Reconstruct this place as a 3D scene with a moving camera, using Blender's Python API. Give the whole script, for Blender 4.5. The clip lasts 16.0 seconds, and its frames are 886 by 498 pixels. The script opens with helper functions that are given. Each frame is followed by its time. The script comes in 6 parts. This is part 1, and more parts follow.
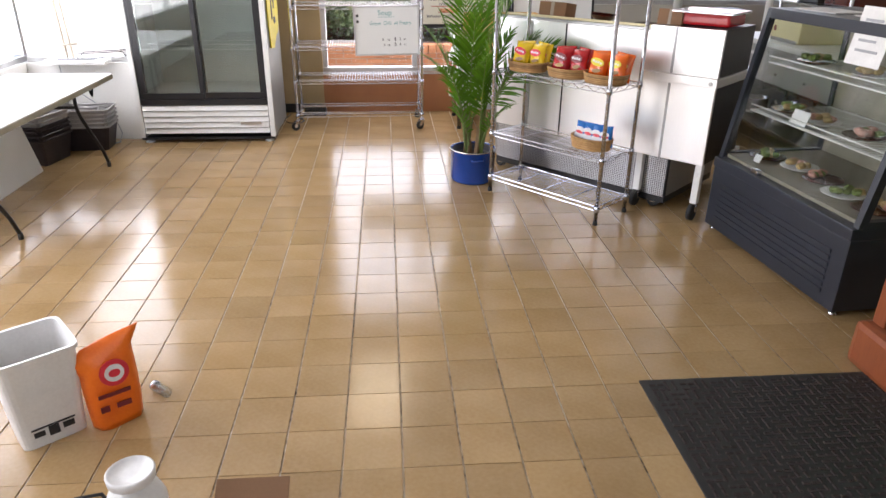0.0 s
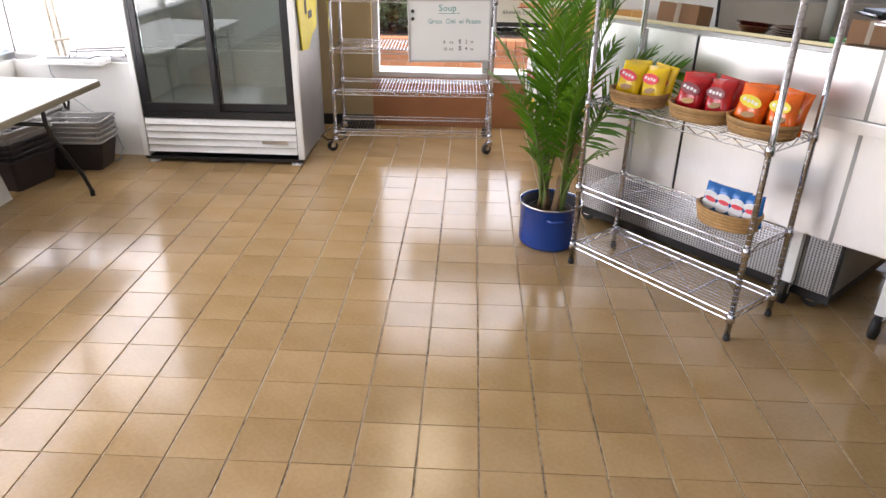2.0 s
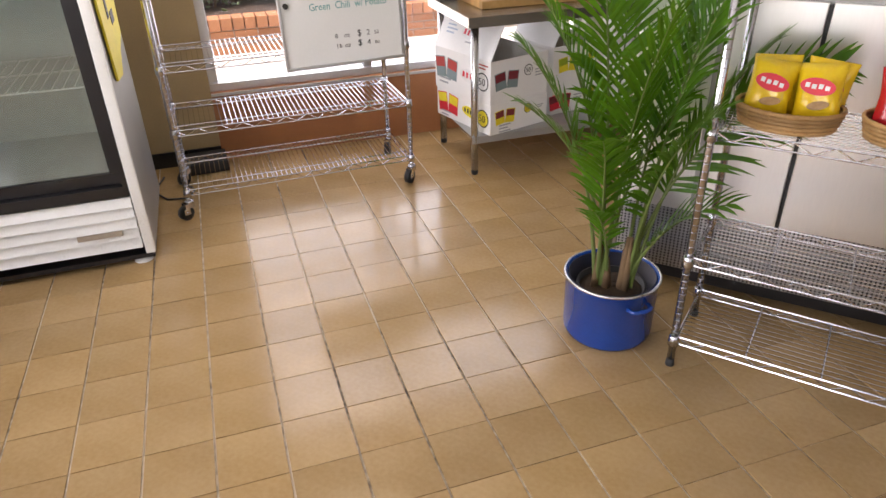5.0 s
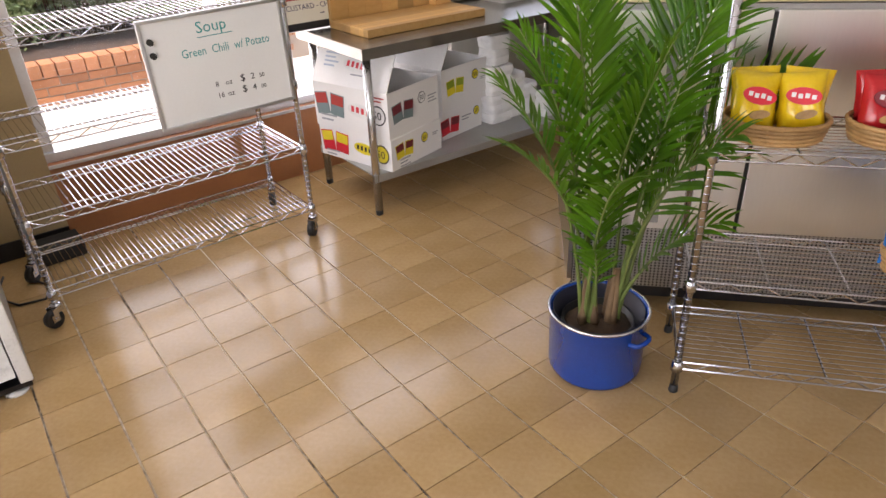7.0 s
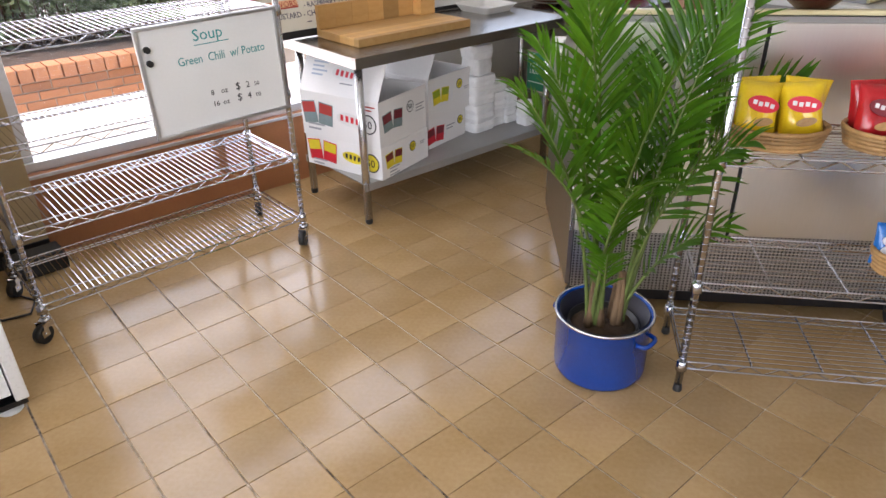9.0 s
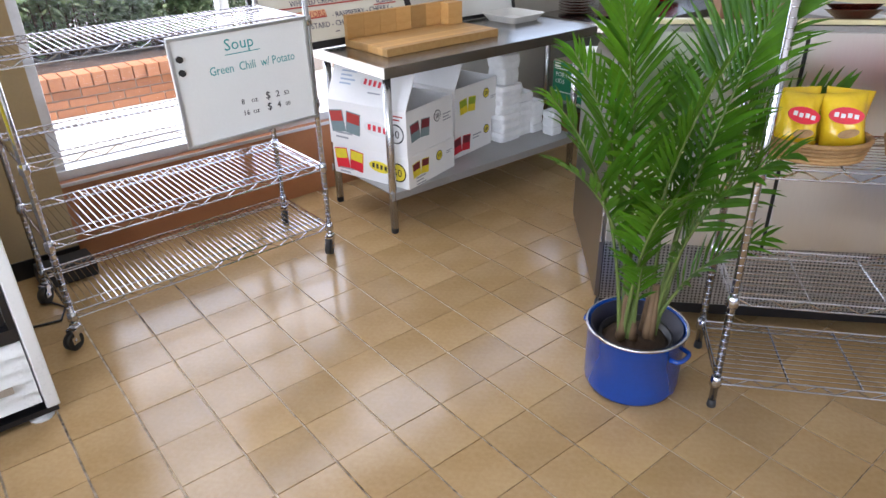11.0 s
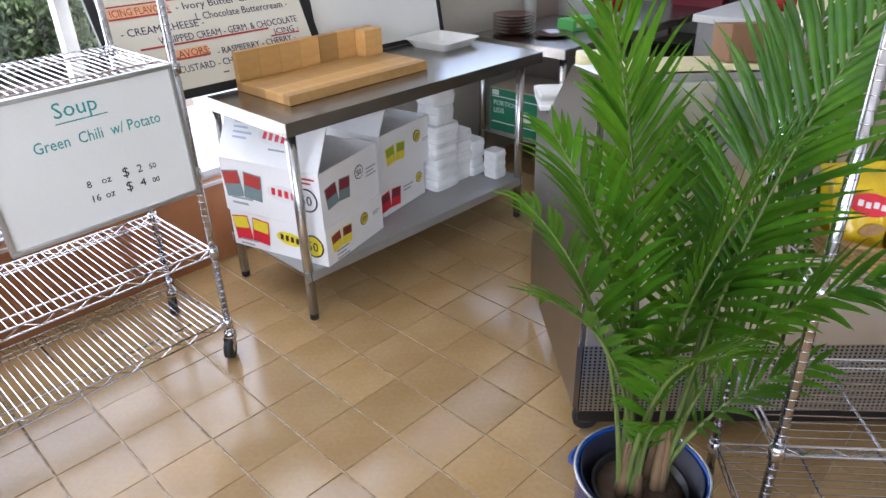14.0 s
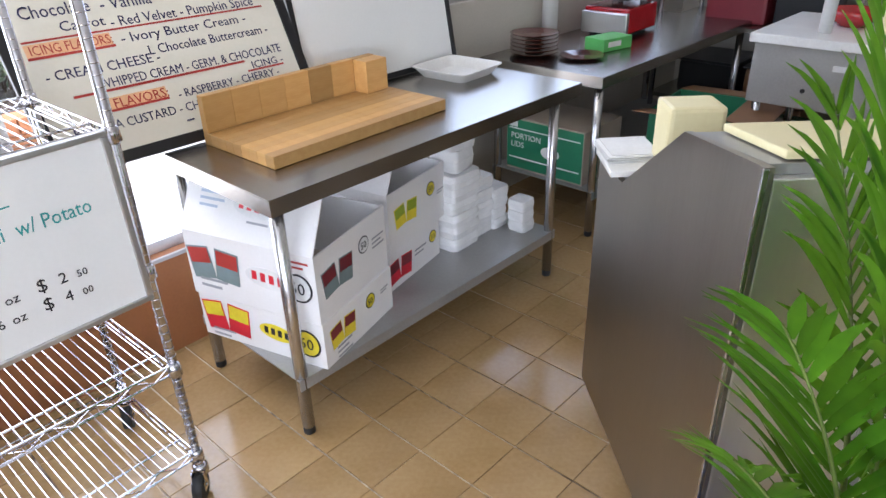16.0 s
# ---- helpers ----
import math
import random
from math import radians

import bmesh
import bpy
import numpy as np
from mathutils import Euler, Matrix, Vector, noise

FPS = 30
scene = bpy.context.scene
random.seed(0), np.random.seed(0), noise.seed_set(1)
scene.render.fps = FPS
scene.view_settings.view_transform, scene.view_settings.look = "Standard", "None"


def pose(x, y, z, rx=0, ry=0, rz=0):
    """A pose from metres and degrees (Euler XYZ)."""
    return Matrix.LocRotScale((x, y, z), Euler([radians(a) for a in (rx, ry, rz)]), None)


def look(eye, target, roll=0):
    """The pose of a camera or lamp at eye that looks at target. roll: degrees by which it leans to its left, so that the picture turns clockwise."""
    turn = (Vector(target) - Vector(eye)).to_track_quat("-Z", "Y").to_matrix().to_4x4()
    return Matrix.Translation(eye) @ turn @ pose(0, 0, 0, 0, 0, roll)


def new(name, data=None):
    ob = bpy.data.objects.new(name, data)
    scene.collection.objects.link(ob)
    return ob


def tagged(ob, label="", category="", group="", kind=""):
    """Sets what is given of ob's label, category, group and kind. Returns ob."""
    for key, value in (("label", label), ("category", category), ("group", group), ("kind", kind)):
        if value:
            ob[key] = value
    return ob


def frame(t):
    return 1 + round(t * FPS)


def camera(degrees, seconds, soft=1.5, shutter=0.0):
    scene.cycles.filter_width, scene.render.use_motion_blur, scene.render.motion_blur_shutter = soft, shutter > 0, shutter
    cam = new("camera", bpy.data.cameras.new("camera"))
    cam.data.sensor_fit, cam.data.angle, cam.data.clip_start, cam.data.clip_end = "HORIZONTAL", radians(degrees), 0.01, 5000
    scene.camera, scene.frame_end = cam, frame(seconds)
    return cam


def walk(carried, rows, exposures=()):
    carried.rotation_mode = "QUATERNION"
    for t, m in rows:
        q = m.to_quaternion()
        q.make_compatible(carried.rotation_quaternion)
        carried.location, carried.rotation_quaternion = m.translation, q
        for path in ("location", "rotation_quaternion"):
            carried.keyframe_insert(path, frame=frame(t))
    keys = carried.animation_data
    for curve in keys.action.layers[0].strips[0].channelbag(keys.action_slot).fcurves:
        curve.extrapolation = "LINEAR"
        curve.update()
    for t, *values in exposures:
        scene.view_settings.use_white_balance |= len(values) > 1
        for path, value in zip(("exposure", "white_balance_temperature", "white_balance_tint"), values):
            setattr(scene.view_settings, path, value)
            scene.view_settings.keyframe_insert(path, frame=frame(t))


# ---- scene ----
cam = camera(65.9, 16.0)
PATH = [
    (0, (0.027, -0.518, 1.632), (0.178, 1.299, 0.809), 0.6),
    (0.5, (0.096, -0.28, 1.644), (0.133, 1.533, 0.8), 1.1),
    (1, (0.184, -0.023, 1.61), (0.137, 1.778, 0.741), 0.9),
    (1.5, (0.179, 0.416, 1.605), (0.134, 2.221, 0.744), 1.6),
    (2, (0.18, 0.886, 1.6), (0.121, 2.686, 0.73), 1.1),
    (2.5, (0.032, 1.246, 1.586), (-0.05, 3.044, 0.714), 2.7),
    (3, (-0.113, 1.609, 1.598), (-0.119, 3.404, 0.714), -0.5),
    (3.5, (-0.236, 1.92, 1.582), (-0.173, 3.706, 0.683), -1.0),
    (4, (-0.408, 2.147, 1.556), (-0.115, 3.888, 0.616), -2.1),
    (4.5, (-0.505, 2.365, 1.543), (-0.08, 4.058, 0.567), -2.0),
    (7, (-0.881, 3.098, 1.564), (0.131, 4.515, 0.581), -2.4),
    (7.5, (-1.012, 3.158, 1.569), (0.085, 4.519, 0.597), -2.9),
    (8, (-1.043, 3.18, 1.571), (0.097, 4.512, 0.609), -0.8),
    (10.5, (-1.056, 3.229, 1.565), (0.056, 4.593, 0.614), -1.6),
    (11, (-1.065, 3.241, 1.569), (0.032, 4.624, 0.63), -1.3),
    (11.5, (-1.041, 3.241, 1.555), (0.03, 4.654, 0.629), -1.3),
    (12, (-0.923, 3.323, 1.551), (0.116, 4.766, 0.633), -0.9),
    (12.5, (-0.782, 3.436, 1.565), (0.196, 4.946, 0.692), -0.8),
    (13, (-0.741, 3.595, 1.57), (0.25, 5.105, 0.711), -4.4),
    (13.5, (-0.709, 3.752, 1.559), (0.48, 5.094, 0.672), -4.3),
    (14, (-0.587, 3.794, 1.566), (0.656, 5.048, 0.627), -1.7),
    (14.5, (-0.499, 3.899, 1.565), (0.733, 5.171, 0.635), -2.4),
    (15, (-0.473, 4.084, 1.551), (0.833, 5.285, 0.629), -5.7),
    (15.5, (-0.373, 4.236, 1.538), (0.959, 5.399, 0.603), -2.9),
    (16, (-0.214, 4.368, 1.551), (1.066, 5.584, 0.611), -1.8),
]
walk(cam, [(t, look(eye, target, roll)) for t, eye, target, roll in PATH],
     [(0.0, 1.24, 6500, 17), (3.0, 1.15, 6700, 18), (7.5, 1.08, 6950, 20), (10.4, 1.24, 5900, 15), (13.5, 1.25, 5900, 15), (14.6, 1.34, 5850, 14), (16.0, 1.38, 5900, 15)])

# ---- world, sun, exposure ----
world = bpy.data.worlds.new("world")
scene.world = world
world.use_nodes = True
wn = world.node_tree.nodes
sky = wn.new("ShaderNodeTexSky")
sky.sky_type = "NISHITA"
sky.sun_disc = False
sky.sun_elevation = radians(52)
sky.sun_rotation = radians(100)
world.node_tree.links.new(sky.outputs[0], wn["Background"].inputs[0])
wn["Background"].inputs[1].default_value = 0.15
sun = new("sun", bpy.data.lights.new("sun", "SUN"))
sun.data.energy = 5.0
sun.data.angle = radians(0.6)
sun.data.color = (1.0, 0.95, 0.87)
sun.matrix_world = look((9, -1.5, 11), (0, 0, 0))


def opening_light(name, eye, target, w, h, watts, colour):
    """Sky light that comes in through a window's opening."""
    a = new(name, bpy.data.lights.new(name, "AREA"))
    a.data.shape, a.data.size, a.data.size_y, a.data.energy, a.data.color = "RECTANGLE", w, h, watts, colour
    a.matrix_world = look(eye, target)


opening_light("west_sky_light", (-3.14, 2.6, 1.56), (0, 2.6, 1.56), 6.2, 1.7, 100, (0.97, 0.98, 1.0))
opening_light("corner_sky_light", (-2.58, 5.77, 1.56), (-2.58, 0, 1.56), 0.8, 1.7, 12, (0.97, 0.98, 1.0))
opening_light("north_sky_light", (0.56, 6.75, 1.42), (0.56, 0, 1.0), 2.3, 1.9, 28, (0.97, 0.98, 1.0))
opening_light("kitchen_sky_light", (3.2, 6.74, 1.75), (3.0, 0, 0.4), 2.8, 1.3, 7, (0.97, 0.98, 1.0))
# No south opening is known; this lamp is added to fill the room.
opening_light("added_south_light", (1.5, -2.55, 1.25), (1.5, 0, 1.25), 2.1, 2.2, 7, (0.97, 0.98, 1.0))


# ---- materials ----
def mat(name, colour, rough=0.5, metal=0.0, dark=None, scale=8.0, fine=90.0, bump=0.1, spec=0.5, amount=0.6,
        per_object=0.0, stretch=(1, 1, 1), depth=0.002, coat=0.0, rough_var=0.12):
    """Principled material with stains at one scale and grain at a finer one."""
    m = bpy.data.materials.new(name)
    m.use_nodes = True
    nt = m.node_tree
    n, ln = nt.nodes, nt.links
    p = n["Principled BSDF"]
    p.inputs["Metallic"].default_value = metal
    p.inputs["Specular IOR Level"].default_value = spec
    p.inputs["Coat Weight"].default_value = coat
    p.inputs["Coat Roughness"].default_value = 0.08
    dark = dark or tuple(c * 0.78 for c in colour)
    tc = n.new("ShaderNodeTexCoord")
    mp = n.new("ShaderNodeMapping")
    mp.inputs["Scale"].default_value = stretch
    ln.new(tc.outputs["Object"], mp.inputs[0])
    big = n.new("ShaderNodeTexNoise")
    big.inputs["Scale"].default_value = scale
    big.inputs["Detail"].default_value = 5
    small = n.new("ShaderNodeTexNoise")
    small.inputs["Scale"].default_value = fine
    small.inputs["Detail"].default_value = 3
    ln.new(mp.outputs[0], big.inputs[0])
    ln.new(mp.outputs[0], small.inputs[0])
    mean = n.new("ShaderNodeMath")
    mean.operation = "MULTIPLY_ADD"
    mean.inputs[1].default_value = 0.35
    ln.new(small.outputs[0], mean.inputs[0])
    scaled = n.new("ShaderNodeMath")
    scaled.operation = "MULTIPLY"
    scaled.inputs[1].default_value = 0.65
    ln.new(big.outputs[0], scaled.inputs[0])
    ln.new(scaled.outputs[0], mean.inputs[2])
    ramp = n.new("ShaderNodeMapRange")
    ramp.inputs["From Min"].default_value = 0.35
    ramp.inputs["From Max"].default_value = 0.35 + 0.3 / max(amount, 0.05)
    ln.new(mean.outputs[0], ramp.inputs[0])
    mix = n.new("ShaderNodeMix")
    mix.data_type = "RGBA"
    mix.inputs["A"].default_value = (*dark, 1)
    mix.inputs["B"].default_value = (*colour, 1)
    ln.new(ramp.outputs[0], mix.inputs["Factor"])
    out = mix.outputs["Result"]
    if per_object:
        oi = n.new("ShaderNodeObjectInfo")
        geo = n.new("ShaderNodeNewGeometry")
        add = n.new("ShaderNodeMath")
        add.operation = "ADD"
        ln.new(oi.outputs["Random"], add.inputs[0])
        ln.new(geo.outputs["Random Per Island"], add.inputs[1])
        fr = n.new("ShaderNodeMath")
        fr.operation = "FRACT"
        ln.new(add.outputs[0], fr.inputs[0])
        mr = n.new("ShaderNodeMapRange")
        mr.inputs["To Min"].default_value = 1 - per_object
        mr.inputs["To Max"].default_value = 1 + per_object
        ln.new(fr.outputs[0], mr.inputs[0])
        hs = n.new("ShaderNodeHueSaturation")
        ln.new(mr.outputs[0], hs.inputs["Value"])
        ln.new(out, hs.inputs["Color"])
        out = hs.outputs[0]
    ln.new(out, p.inputs["Base Color"])
    rr = n.new("ShaderNodeMapRange")
    rr.inputs["To Min"].default_value = max(0.02, rough - rough_var * rough)
    rr.inputs["To Max"].default_value = min(1, rough + rough_var * rough)
    ln.new(mean.outputs[0], rr.inputs[0])
    ln.new(rr.outputs[0], p.inputs["Roughness"])
    if bump:
        b = n.new("ShaderNodeBump")
        b.inputs["Strength"].default_value = bump
        b.inputs["Distance"].default_value = depth
        ln.new(mean.outputs[0], b.inputs["Height"])
        ln.new(b.outputs[0], p.inputs["Normal"])
    return m


def glass_mat(name, tint=(1, 1, 1), base=0.06):
    m = bpy.data.materials.new(name)
    m.use_nodes = True
    nt = m.node_tree
    nt.nodes.remove(nt.nodes["Principled BSDF"])
    t = nt.nodes.new("ShaderNodeBsdfTransparent")
    t.inputs[0].default_value = (*tint, 1)
    g = nt.nodes.new("ShaderNodeBsdfGlossy")
    g.inputs["Roughness"].default_value = 0.01
    lw = nt.nodes.new("ShaderNodeLayerWeight")
    lw.inputs[0].default_value = 0.5
    pw = nt.nodes.new("ShaderNodeMath")
    pw.operation = "POWER"
    pw.inputs[1].default_value = 4.0
    nt.links.new(lw.outputs["Facing"], pw.inputs[0])
    ad = nt.nodes.new("ShaderNodeMath")
    ad.operation = "MULTIPLY_ADD"
    ad.inputs[1].default_value = 0.55
    ad.inputs[2].default_value = base
    nt.links.new(pw.outputs[0], ad.inputs[0])
    mx = nt.nodes.new("ShaderNodeMixShader")
    nt.links.new(ad.outputs[0], mx.inputs[0])
    nt.links.new(t.outputs[0], mx.inputs[1])
    nt.links.new(g.outputs[0], mx.inputs[2])
    nt.links.new(mx.outputs[0], nt.nodes["Material Output"].inputs[0])
    return m


def emit_mat(name, colour, strength):
    m = bpy.data.materials.new(name)
    m.use_nodes = True
    p = m.node_tree.nodes["Principled BSDF"]
    p.inputs["Base Color"].default_value = (*colour, 1)
    p.inputs["Emission Color"].default_value = (*colour, 1)
    p.inputs["Emission Strength"].default_value = strength
    return m


TILE = mat("glazed_tan_tile", (0.43, 0.298, 0.155), 0.16, dark=(0.3, 0.192, 0.084), scale=3.5, fine=60, bump=0.06, spec=0.44, per_object=0.1, depth=0.004, rough_var=0.5)
GROUT = mat("grout", (0.52, 0.43, 0.32), 0.8, dark=(0.05, 0.033, 0.02), scale=1.3, fine=30, bump=0.3, amount=1.6)
TAN_WALL = mat("tan_painted_plaster", (0.42, 0.31, 0.16), 0.6, scale=3, bump=0.12)
RUST_WALL = mat("rust_painted_wall", (0.36, 0.15, 0.055), 0.5, dark=(0.27, 0.105, 0.04), scale=5, bump=0.15)
WHITE_WALL = mat("white_painted_wall", (0.8, 0.79, 0.76), 0.5, dark=(0.7, 0.69, 0.65), scale=3, bump=0.1)
BEIGE_WALL = mat("beige_wall_panel", (0.55, 0.52, 0.45), 0.45, scale=3, bump=0.08)
CEIL = mat("ceiling_white", (0.75, 0.74, 0.71), 0.8, scale=5, bump=0.2)
ALU = mat("aluminium_frame", (0.6, 0.6, 0.6), 0.35, 0.9, scale=10, bump=0.05)
WHITE_METAL = mat("white_enamel", (0.8, 0.8, 0.78), 0.28, dark=(0.7, 0.7, 0.67), scale=5, bump=0.04, coat=0.3)
GREY_LINER = mat("grey_liner", (0.6, 0.62, 0.6), 0.4, scale=5, bump=0.05)
BLACK_TRIM = mat("black_trim", (0.012, 0.012, 0.014), 0.35, scale=12, bump=0.08)
CASE_BLUE = mat("dark_slate_enamel", (0.022, 0.027, 0.04), 0.38, dark=(0.014, 0.017, 0.025), scale=5, bump=0.08)
RUBBER = mat("black_rubber", (0.02, 0.02, 0.02), 0.6, scale=30, bump=0.2)
CHROME = mat("chrome_wire", (0.66, 0.66, 0.69), 0.14, 1.0, dark=(0.52, 0.52, 0.56), scale=30, bump=0.02)
STEEL = mat("brushed_stainless", (0.92, 0.915, 0.9), 0.32, 1.0, dark=(0.84, 0.835, 0.82), scale=1.6, fine=40, stretch=(3, 3, 0.4), bump=0.0, rough_var=0.1)
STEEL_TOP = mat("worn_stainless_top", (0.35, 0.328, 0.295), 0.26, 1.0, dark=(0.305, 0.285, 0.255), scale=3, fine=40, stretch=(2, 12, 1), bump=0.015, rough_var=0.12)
STEEL_LEG = mat("galvanised_leg", (0.66, 0.66, 0.67), 0.25, 1.0, scale=12, bump=0.04)
# Darker copy of the counter steel; the floor's reflection is put in the colour.
END_STEEL = mat("darkened_end_steel", (0.4, 0.375, 0.34), 0.34, 1.0, dark=(0.33, 0.31, 0.28), scale=2.5, fine=50, stretch=(3, 3, 0.4), bump=0.02)
GREY_PANEL = mat("grey_steel_panel", (0.42, 0.42, 0.41), 0.4, 0.6, scale=4, bump=0.04)
MAPLE = mat("maple_block", (0.56, 0.35, 0.14), 0.42, dark=(0.42, 0.235, 0.075), scale=4, fine=30, stretch=(1, 9, 9), bump=0.06, per_object=0.3)
WHITE_PLASTIC = mat("white_plastic", (0.8, 0.8, 0.78), 0.35, scale=6, bump=0.04)
TABLE_TOP = mat("offwhite_table_plastic", (0.72, 0.72, 0.67), 0.35, scale=40, bump=0.12)
TABLE_EDGE = mat("olive_grey_edge", (0.3, 0.28, 0.2), 0.5, scale=10)
FOAM = mat("white_foam", (0.84, 0.84, 0.83), 0.6, scale=20, fine=200, bump=0.15)
CREAM = mat("cream_board", (0.74, 0.68, 0.42), 0.45, dark=(0.66, 0.59, 0.34), scale=5, bump=0.06)
CARTON = mat("white_carton", (0.78, 0.77, 0.76), 0.55, dark=(0.7, 0.69, 0.68), scale=4, bump=0.08)
CARD = mat("brown_card", (0.24, 0.125, 0.06), 0.75, scale=8, fine=120, bump=0.15)
CARD_IN = mat("grey_card_inside", (0.4, 0.34, 0.27), 0.8, scale=8, bump=0.1)
GREEN_CARD = mat("green_printed_card", (0.015, 0.19, 0.09), 0.5, scale=8, bump=0.08)
GREEN_LIGHT = mat("light_green_card", (0.12, 0.48, 0.12), 0.5, scale=8)
BOARD_WHITE = mat("whiteboard", (0.76, 0.77, 0.76), 0.22, dark=(0.7, 0.71, 0.7), scale=3, bump=0.02, coat=0.2)
BOARD_CREAM = mat("ivory_board", (0.7, 0.68, 0.6), 0.3, dark=(0.64, 0.62, 0.54), scale=3, bump=0.02)
BLUE_ENAMEL = mat("blue_enamel", (0.006, 0.058, 0.31), 0.22, dark=(0.004, 0.042, 0.24), scale=6, bump=0.05, coat=0.25)
DARK_ENAMEL = mat("dark_blue_inside", (0.008, 0.01, 0.03), 0.5, scale=6)
SOIL = mat("potting_soil", (0.1, 0.06, 0.035), 0.95, dark=(0.03, 0.018, 0.01), scale=30, fine=150, bump=1.0, depth=0.01)
SHEATH = mat("palm_sheath", (0.27, 0.17, 0.085), 0.8, dark=(0.09, 0.05, 0.022), scale=14, stretch=(1, 1, 0.2), bump=0.5)
STALK = mat("palm_stalk", (0.16, 0.22, 0.05), 0.5, dark=(0.09, 0.12, 0.03), scale=12, stretch=(1, 1, 0.3), bump=0.2)
LEAF = mat("palm_leaf", (0.06, 0.16, 0.007), 0.36, dark=(0.013, 0.055, 0.004), scale=7, fine=60, bump=0.1, spec=0.25, per_object=0.35, amount=0.8)


def translucent(m, share, colour):
    """Let some of the light that strikes a thin leaf through it."""
    n, ln = m.node_tree.nodes, m.node_tree.links
    tr = n.new("ShaderNodeBsdfTranslucent")
    tr.inputs[0].default_value = (*colour, 1)
    mx = n.new("ShaderNodeMixShader")
    mx.inputs[0].default_value = share
    ln.new(n["Principled BSDF"].outputs[0], mx.inputs[1])
    ln.new(tr.outputs[0], mx.inputs[2])
    ln.new(mx.outputs[0], n["Material Output"].inputs[0])


translucent(LEAF, 0.27, (0.2, 0.42, 0.02))
WICKER = mat("wicker", (0.48, 0.29, 0.12), 0.6, dark=(0.28, 0.15, 0.05), scale=30, fine=140, bump=0.6, per_object=0.25)
YELLOW = mat("yellow_foil", (0.8, 0.58, 0.02), 0.25, dark=(0.68, 0.44, 0.01), scale=14, bump=0.35, depth=0.008, coat=0.3)
RED = mat("red_foil", (0.5, 0.015, 0.02), 0.25, dark=(0.34, 0.008, 0.012), scale=14, bump=0.35, depth=0.008, coat=0.3)
ORANGE = mat("orange_foil", (0.85, 0.18, 0.01), 0.25, dark=(0.68, 0.1, 0.006), scale=14, bump=0.35, depth=0.008, coat=0.3)
ORANGE_BAG = mat("orange_pouch", (0.9, 0.22, 0.012), 0.38, dark=(0.78, 0.13, 0.006), scale=8, bump=0.4, depth=0.01)
BLUE_FOIL = mat("blue_foil", (0.02, 0.16, 0.5), 0.25, scale=14, bump=0.35, depth=0.008, coat=0.3)
WHITE_FOIL = mat("white_foil", (0.72, 0.72, 0.74), 0.3, scale=14, bump=0.3, depth=0.008)
MAROON = mat("maroon_print", (0.2, 0.02, 0.03), 0.45, scale=12)
INK_BLACK = mat("black_ink", (0.015, 0.015, 0.02), 0.5, scale=20)
INK_NAVY = mat("navy_ink", (0.02, 0.02, 0.09), 0.5, scale=20)
INK_TEAL = mat("teal_ink", (0.03, 0.3, 0.3), 0.5, scale=20)
INK_RED = mat("red_ink", (0.45, 0.04, 0.03), 0.5, scale=20)
INK_GREY = mat("grey_print", (0.35, 0.36, 0.38), 0.5, scale=20)
PRINT_YELLOW = mat("yellow_print", (0.8, 0.66, 0.03), 0.5, scale=20)
PRINT_RED = mat("red_print", (0.7, 0.02, 0.04), 0.5, scale=20)
PRINT_GREEN = mat("olive_print", (0.3, 0.4, 0.02), 0.5, scale=20)
PAPER = mat("paper", (0.78, 0.78, 0.77), 0.7, scale=10, bump=0.05)
MAT_BROWN = mat("charcoal_mat_pile", (0.036, 0.022, 0.018), 0.95, dark=(0.014, 0.009, 0.008), scale=40, fine=300, bump=0.9, depth=0.006)
RED_WOOD = mat("red_brown_wood", (0.3, 0.09, 0.03), 0.35, dark=(0.2, 0.05, 0.018), scale=5, fine=40, stretch=(6, 6, 1), bump=0.08)
GREEN_PANEL = mat("green_laminate", (0.03, 0.2, 0.06), 0.4, scale=5)
DARK_WARE = mat("brown_glass_ware", (0.11, 0.02, 0.01), 0.12, dark=(0.06, 0.011, 0.007), scale=10, coat=0.1)
BRICK = mat("orange_brick", (0.5, 0.23, 0.11), 0.8, dark=(0.38, 0.16, 0.075), scale=12, fine=80, bump=0.4, per_object=0.15)
MORTAR = mat("mortar", (0.4, 0.33, 0.27), 0.9, scale=10, bump=0.3)
CONCRETE = mat("sunlit_concrete", (0.62, 0.59, 0.55), 0.85, dark=(0.5, 0.47, 0.43), scale=1.5, fine=50, bump=0.2)
EARTH = mat("planter_soil", (0.09, 0.055, 0.04), 0.95, dark=(0.04, 0.025, 0.018), scale=10, bump=0.8, depth=0.02)
BUSH = mat("bush_leaf", (0.21, 0.28, 0.15), 0.65, dark=(0.12, 0.18, 0.085), scale=5, fine=30, bump=0.05, spec=0.15, per_object=0.45)
translucent(BUSH, 0.4, (0.32, 0.4, 0.2))
TWIG = mat("twig", (0.14, 0.09, 0.05), 0.8, scale=20)
STUCCO_RED = mat("red_stucco", (0.5, 0.05, 0.04), 0.8, scale=2, bump=0.3)
STUCCO = mat("pale_stucco", (0.66, 0.58, 0.47), 0.85, scale=2, bump=0.3)
DELI_LINER = mat("brown_case_liner", (0.33, 0.3, 0.24), 0.45, dark=(0.2, 0.18, 0.13), scale=7, bump=0.1)
FOODS = [mat("food_green", (0.16, 0.22, 0.05), 0.5, scale=40, bump=0.8, depth=0.01), mat("food_tan", (0.5, 0.36, 0.16), 0.5, scale=40, bump=0.8, depth=0.01),
         mat("food_pink", (0.55, 0.28, 0.22), 0.5, scale=40, bump=0.8, depth=0.01)]
GLASS = glass_mat("window_glass", base=0.025)
